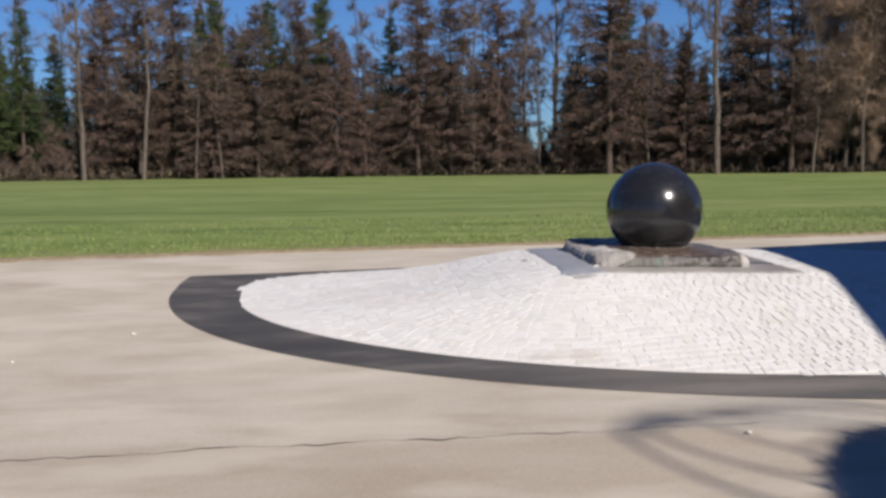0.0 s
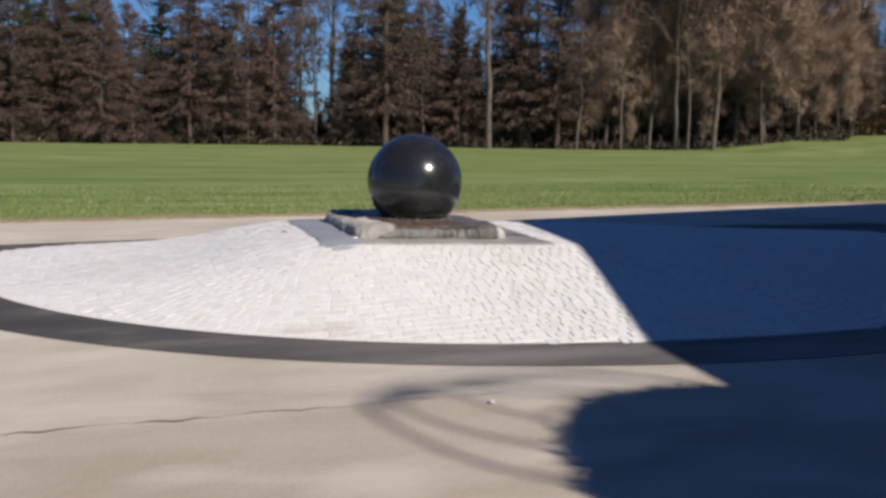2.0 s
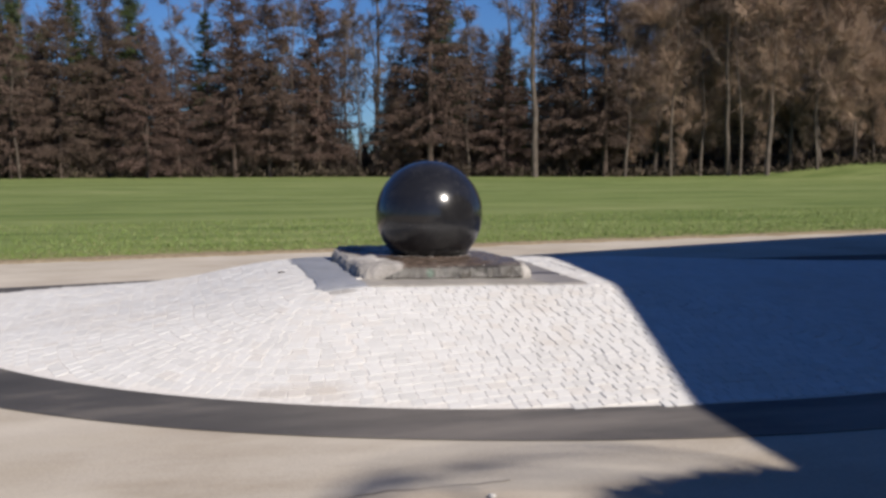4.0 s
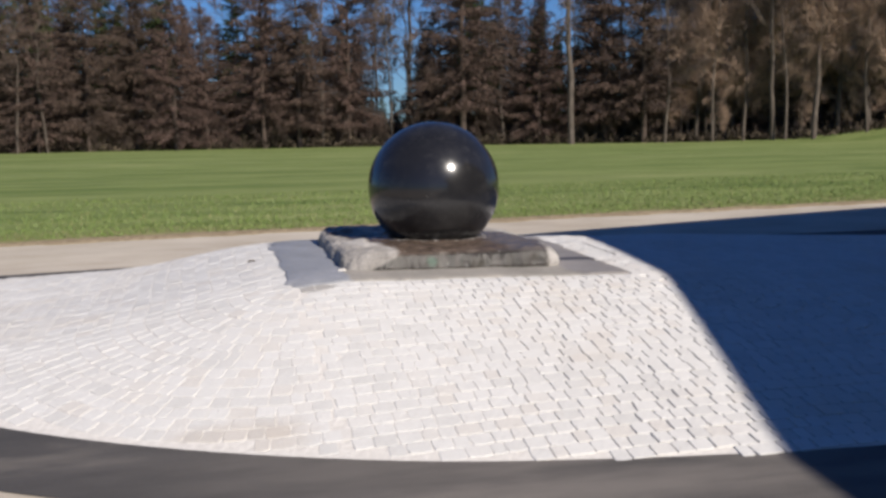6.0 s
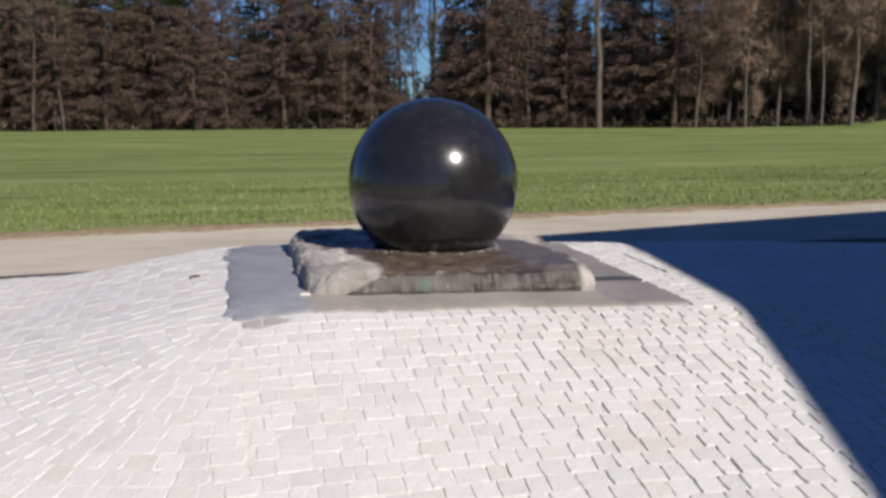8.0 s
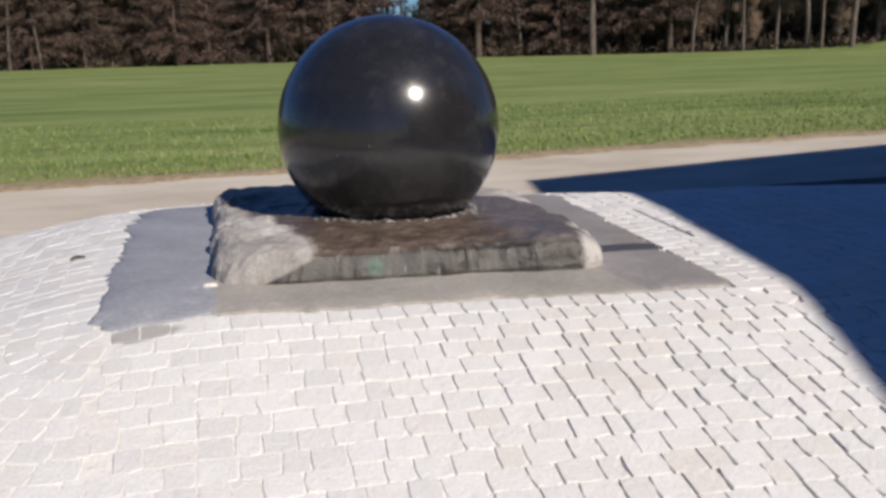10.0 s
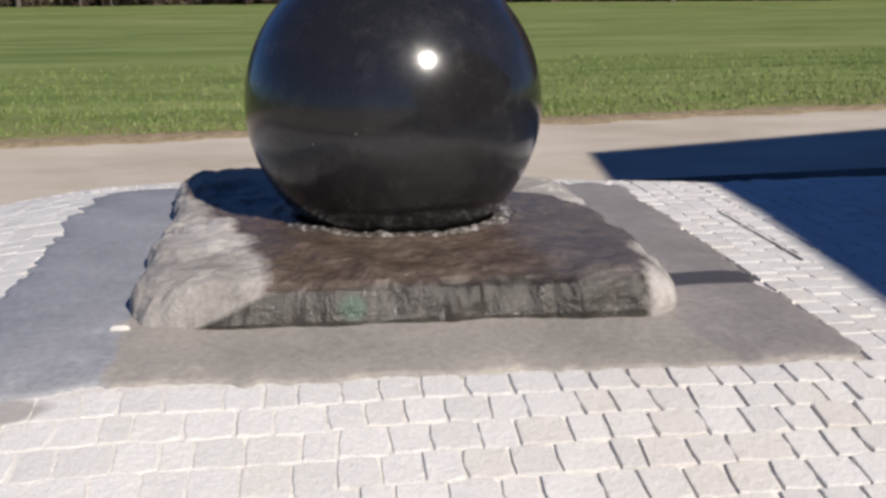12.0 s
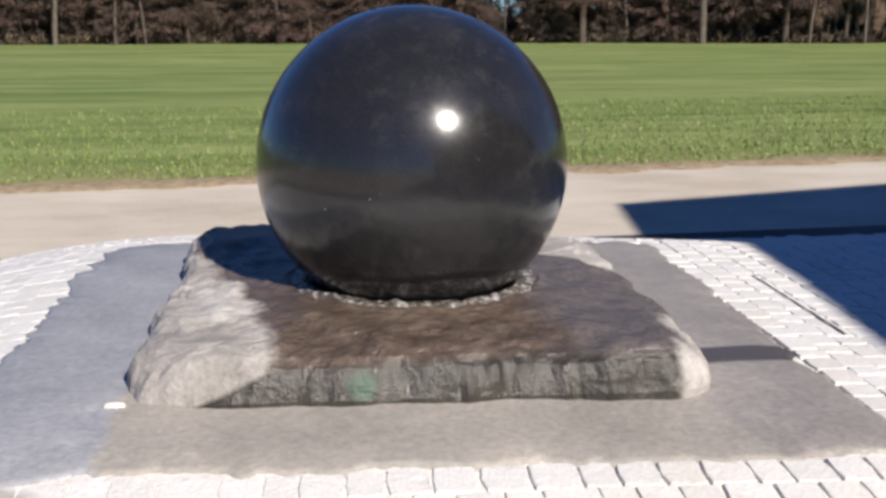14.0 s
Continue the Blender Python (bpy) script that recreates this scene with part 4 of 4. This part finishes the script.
leaf.matrix_basis = pose(-1.39, -0.03, mound(-1.39, -0.03) + 0.008, 0, 0, 20) @ Matrix.Scale(0.7, 4)

# mortar spilt at the foot of the block
bm = bmesh.new()
rings = []
for r, z in ((1.0, -0.004), (0.9, 0.006), (0.5, 0.010)):
    ring = []
    for i in range(28):
        a = 2 * math.pi * i / 28
        k = r * (1 + 0.35 * noise.noise((math.cos(a) * 2, math.sin(a) * 2, 7)))
        ring.append(bm.verts.new((-0.818 + 0.028 * k * math.cos(a), -0.772 + 0.009 * k * math.sin(a), mound(-0.818, -0.772) + 0.017 + z)))
    if rings:
        bridge(bm, rings[-1], ring)
    rings.append(ring)
bm.faces.new(rings[-1])
tagged(part("mortar_spill", bm, PEBBLE, smooth=True), "pale spill of mortar at the foot of the stone block", "mortar")

# the shaded gap of a long joint beside the apron, laid over two rows as a dark strip
bm = bmesh.new()
prev = None
for i in range(40):
    y = -0.27 + 0.74 * i / 39
    x = 1.385 + 0.006 * noise.noise((y * 9, 0, 1))
    w = 0.004 + 0.005 * abs(noise.noise((y * 7, 2, 1)))
    a = [bm.verts.new((x + s * w, y, mound(x, y) + 0.0115)) for s in (-1, 1)]
    if prev:
        bm.faces.new((prev[0], prev[1], a[1], a[0]))
    prev = a
part("open_joint", bm, BAND, hill)

# ---- cobbles, in rows that follow the apron outwards ----
rng = random.Random(9)
PITCH = 0.099
hx, hy, ox, oy = (AX1 - AX0) / 2, (AY1 - AY0) / 2, (AX0 + AX1) / 2, (AY0 + AY1) / 2


def row_legs(d):
    """Straights and bends of the row at distance d: wide bends on the -x side, tight ones on the +x side."""
    x, y, wide, tight = hx + d, hy + d, 0.05 + d, 0.05 + 0.2 * d
    run, rise, gap = 2 * x - wide - tight, 2 * (y - tight), 2 * (y - wide)
    return [(run, (-x + wide, -y, 1, 0)), (math.pi / 2 * tight, (x - tight, -y + tight, -90, tight)), (rise, (x, -y + tight, 0, 1)), (math.pi / 2 * tight, (x - tight, y - tight, 0, tight)),
            (run, (x - tight, y, -1, 0)), (math.pi / 2 * wide, (-x + wide, y - wide, 90, wide)), (gap, (-x, y - wide, 0, -1)), (math.pi / 2 * wide, (-x + wide, -y + wide, 180, wide))]


def on_row(legs, s):
    """A point s along a row: place and direction."""
    for i, (L, (x, y, p, q)) in enumerate(legs):
        if s <= L or i == 7:
            break
        s -= L
    if i % 2 == 0:
        return x + p * s + ox, y + q * s + oy, p, q
    t = radians(p) + s / q
    return x + q * math.cos(t) + ox, y + q * math.sin(t) + oy, -math.sin(t), math.cos(t)


def stone(u, v, h, seed):
    """A worn cobble: sunk sides, rounded shoulder, low crown."""
    r = random.Random(seed)
    vs, fs = [], []
    ring = ((-1, -1), (0.05, -1.04), (1, -1), (1.03, 0), (1, 1), (-0.05, 1.03), (-1, 1), (-1.03, 0))
    jig = {q: (r.gauss(0, 0.04), r.gauss(0, 0.035)) for q in ring}
    for f, z in ((1.0, -0.05), (1.0, h * 0.55), (0.98, h * 0.9), (0.92, h)):
        for sx, sy in ring:
            k = 0.965 if abs(sx) + abs(sy) > 1.5 else 1.0
            vs.append(((sx * f * k + jig[sx, sy][0]) * u / 2, (sy * f * k + jig[sx, sy][1]) * v / 2, z + r.gauss(0, 0.0006)))
    for q in range(3):
        for k in range(8):
            a, b = q * 8 + k, q * 8 + (k + 1) % 8
            fs.append((a, b, b + 8, a + 8))
    vs.append((0, 0, h * 1.03))
    for k in range(8):
        fs.append((24 + k, 24 + (k + 1) % 8, 32))
    return vs, fs


shapes = [stone(1.0, 1.0, 0.0072, i) for i in range(14)]
spots = []
d = 0.055
row = 0
while d < 6.4:
    legs = row_legs(d)
    total = sum(leg[0] for leg in legs)
    # joints break over half a stone from row to row, counted from the middle of the front
    s = (hx + d - 0.05 - d - 0.05 * (row % 2) + rng.uniform(-0.02, 0.02)) % 0.1
    last = s
    while s < total - 0.05:
        s += 0.1
        edge = s + rng.uniform(-0.022, 0.022)
        w = edge - last
        x, y, dx, dy = on_row(legs, last + w / 2)
        last = edge
        wob = 0.03 * noise.noise((x * 0.9, y * 0.9, 6)) + 0.008 * noise.noise((x * 4, y * 4, 6))
        x, y = x + dy * wob, y - dx * wob
        if oval(x, y) < 0.988:
            spots.append((x, y, dx, dy, w, rng.randrange(14), rng.gauss(0, 0.04), rng.gauss(0, 0.0008)))
    d += PITCH
    row += 1


def seat(x, y, dx, dy, w, turn, sink):
    e = 0.05
    nrm = Vector((mound(x - e, y) - mound(x + e, y), mound(x, y - e) - mound(x, y + e), 2 * e)).normalized()
    t = Vector((dx, dy, 0))
    t = Matrix.Rotation(turn * 0.7, 3, "Z") @ t
    t = (t - nrm * t.dot(nrm)).normalized()
    v = nrm.cross(t)
    gap = 0.0055 + 0.014 * max(0.0, noise.noise((x * 13, y * 13, 3)) + 0.12) * ease(-0.8, 0.8, x)
    lap = 0.0012 + 0.0025 * ease(1.1, 1.25, x) * ease(-1.1, -0.8, y)
    g = Matrix(((t.x * (w - gap), v.x * (PITCH - lap), nrm.x, x), (t.y * (w - gap), v.y * (PITCH - lap), nrm.y, y), (t.z * (w - gap), v.z * (PITCH - lap), nrm.z, mound(x, y) + sink), (0, 0, 0, 1)))
    return g


spots.sort(key=lambda q: math.hypot(q[0] - 0.25, (q[1] + 1.9) * 1.3))
meshes = [raw("cobble", vs, fs) for vs, fs in shapes]
for me in meshes:
    me.materials.append(COBBLE)
for x, y, dx, dy, w, k, turn, sink in spots[:300]:
    ob = part("cobble", meshes[k], None, hill)
    ob.matrix_basis = seat(x, y, dx, dy, w, turn, sink)
arrs = [np.array(vs) for vs, fs in shapes]
verts, faces = [], []
for x, y, dx, dy, w, k, turn, sink in spots[300:]:
    g = np.array(seat(x, y, dx, dy, w, turn, sink))
    b = len(verts)
    verts += (arrs[k] @ g[:3, :3].T + g[:3, 3]).tolist()
    faces += [tuple(b + i for i in f) for f in shapes[k][1]]
tagged(part("cobbles", raw("cobbles", verts, faces), COBBLES, hill), kind="stuff")
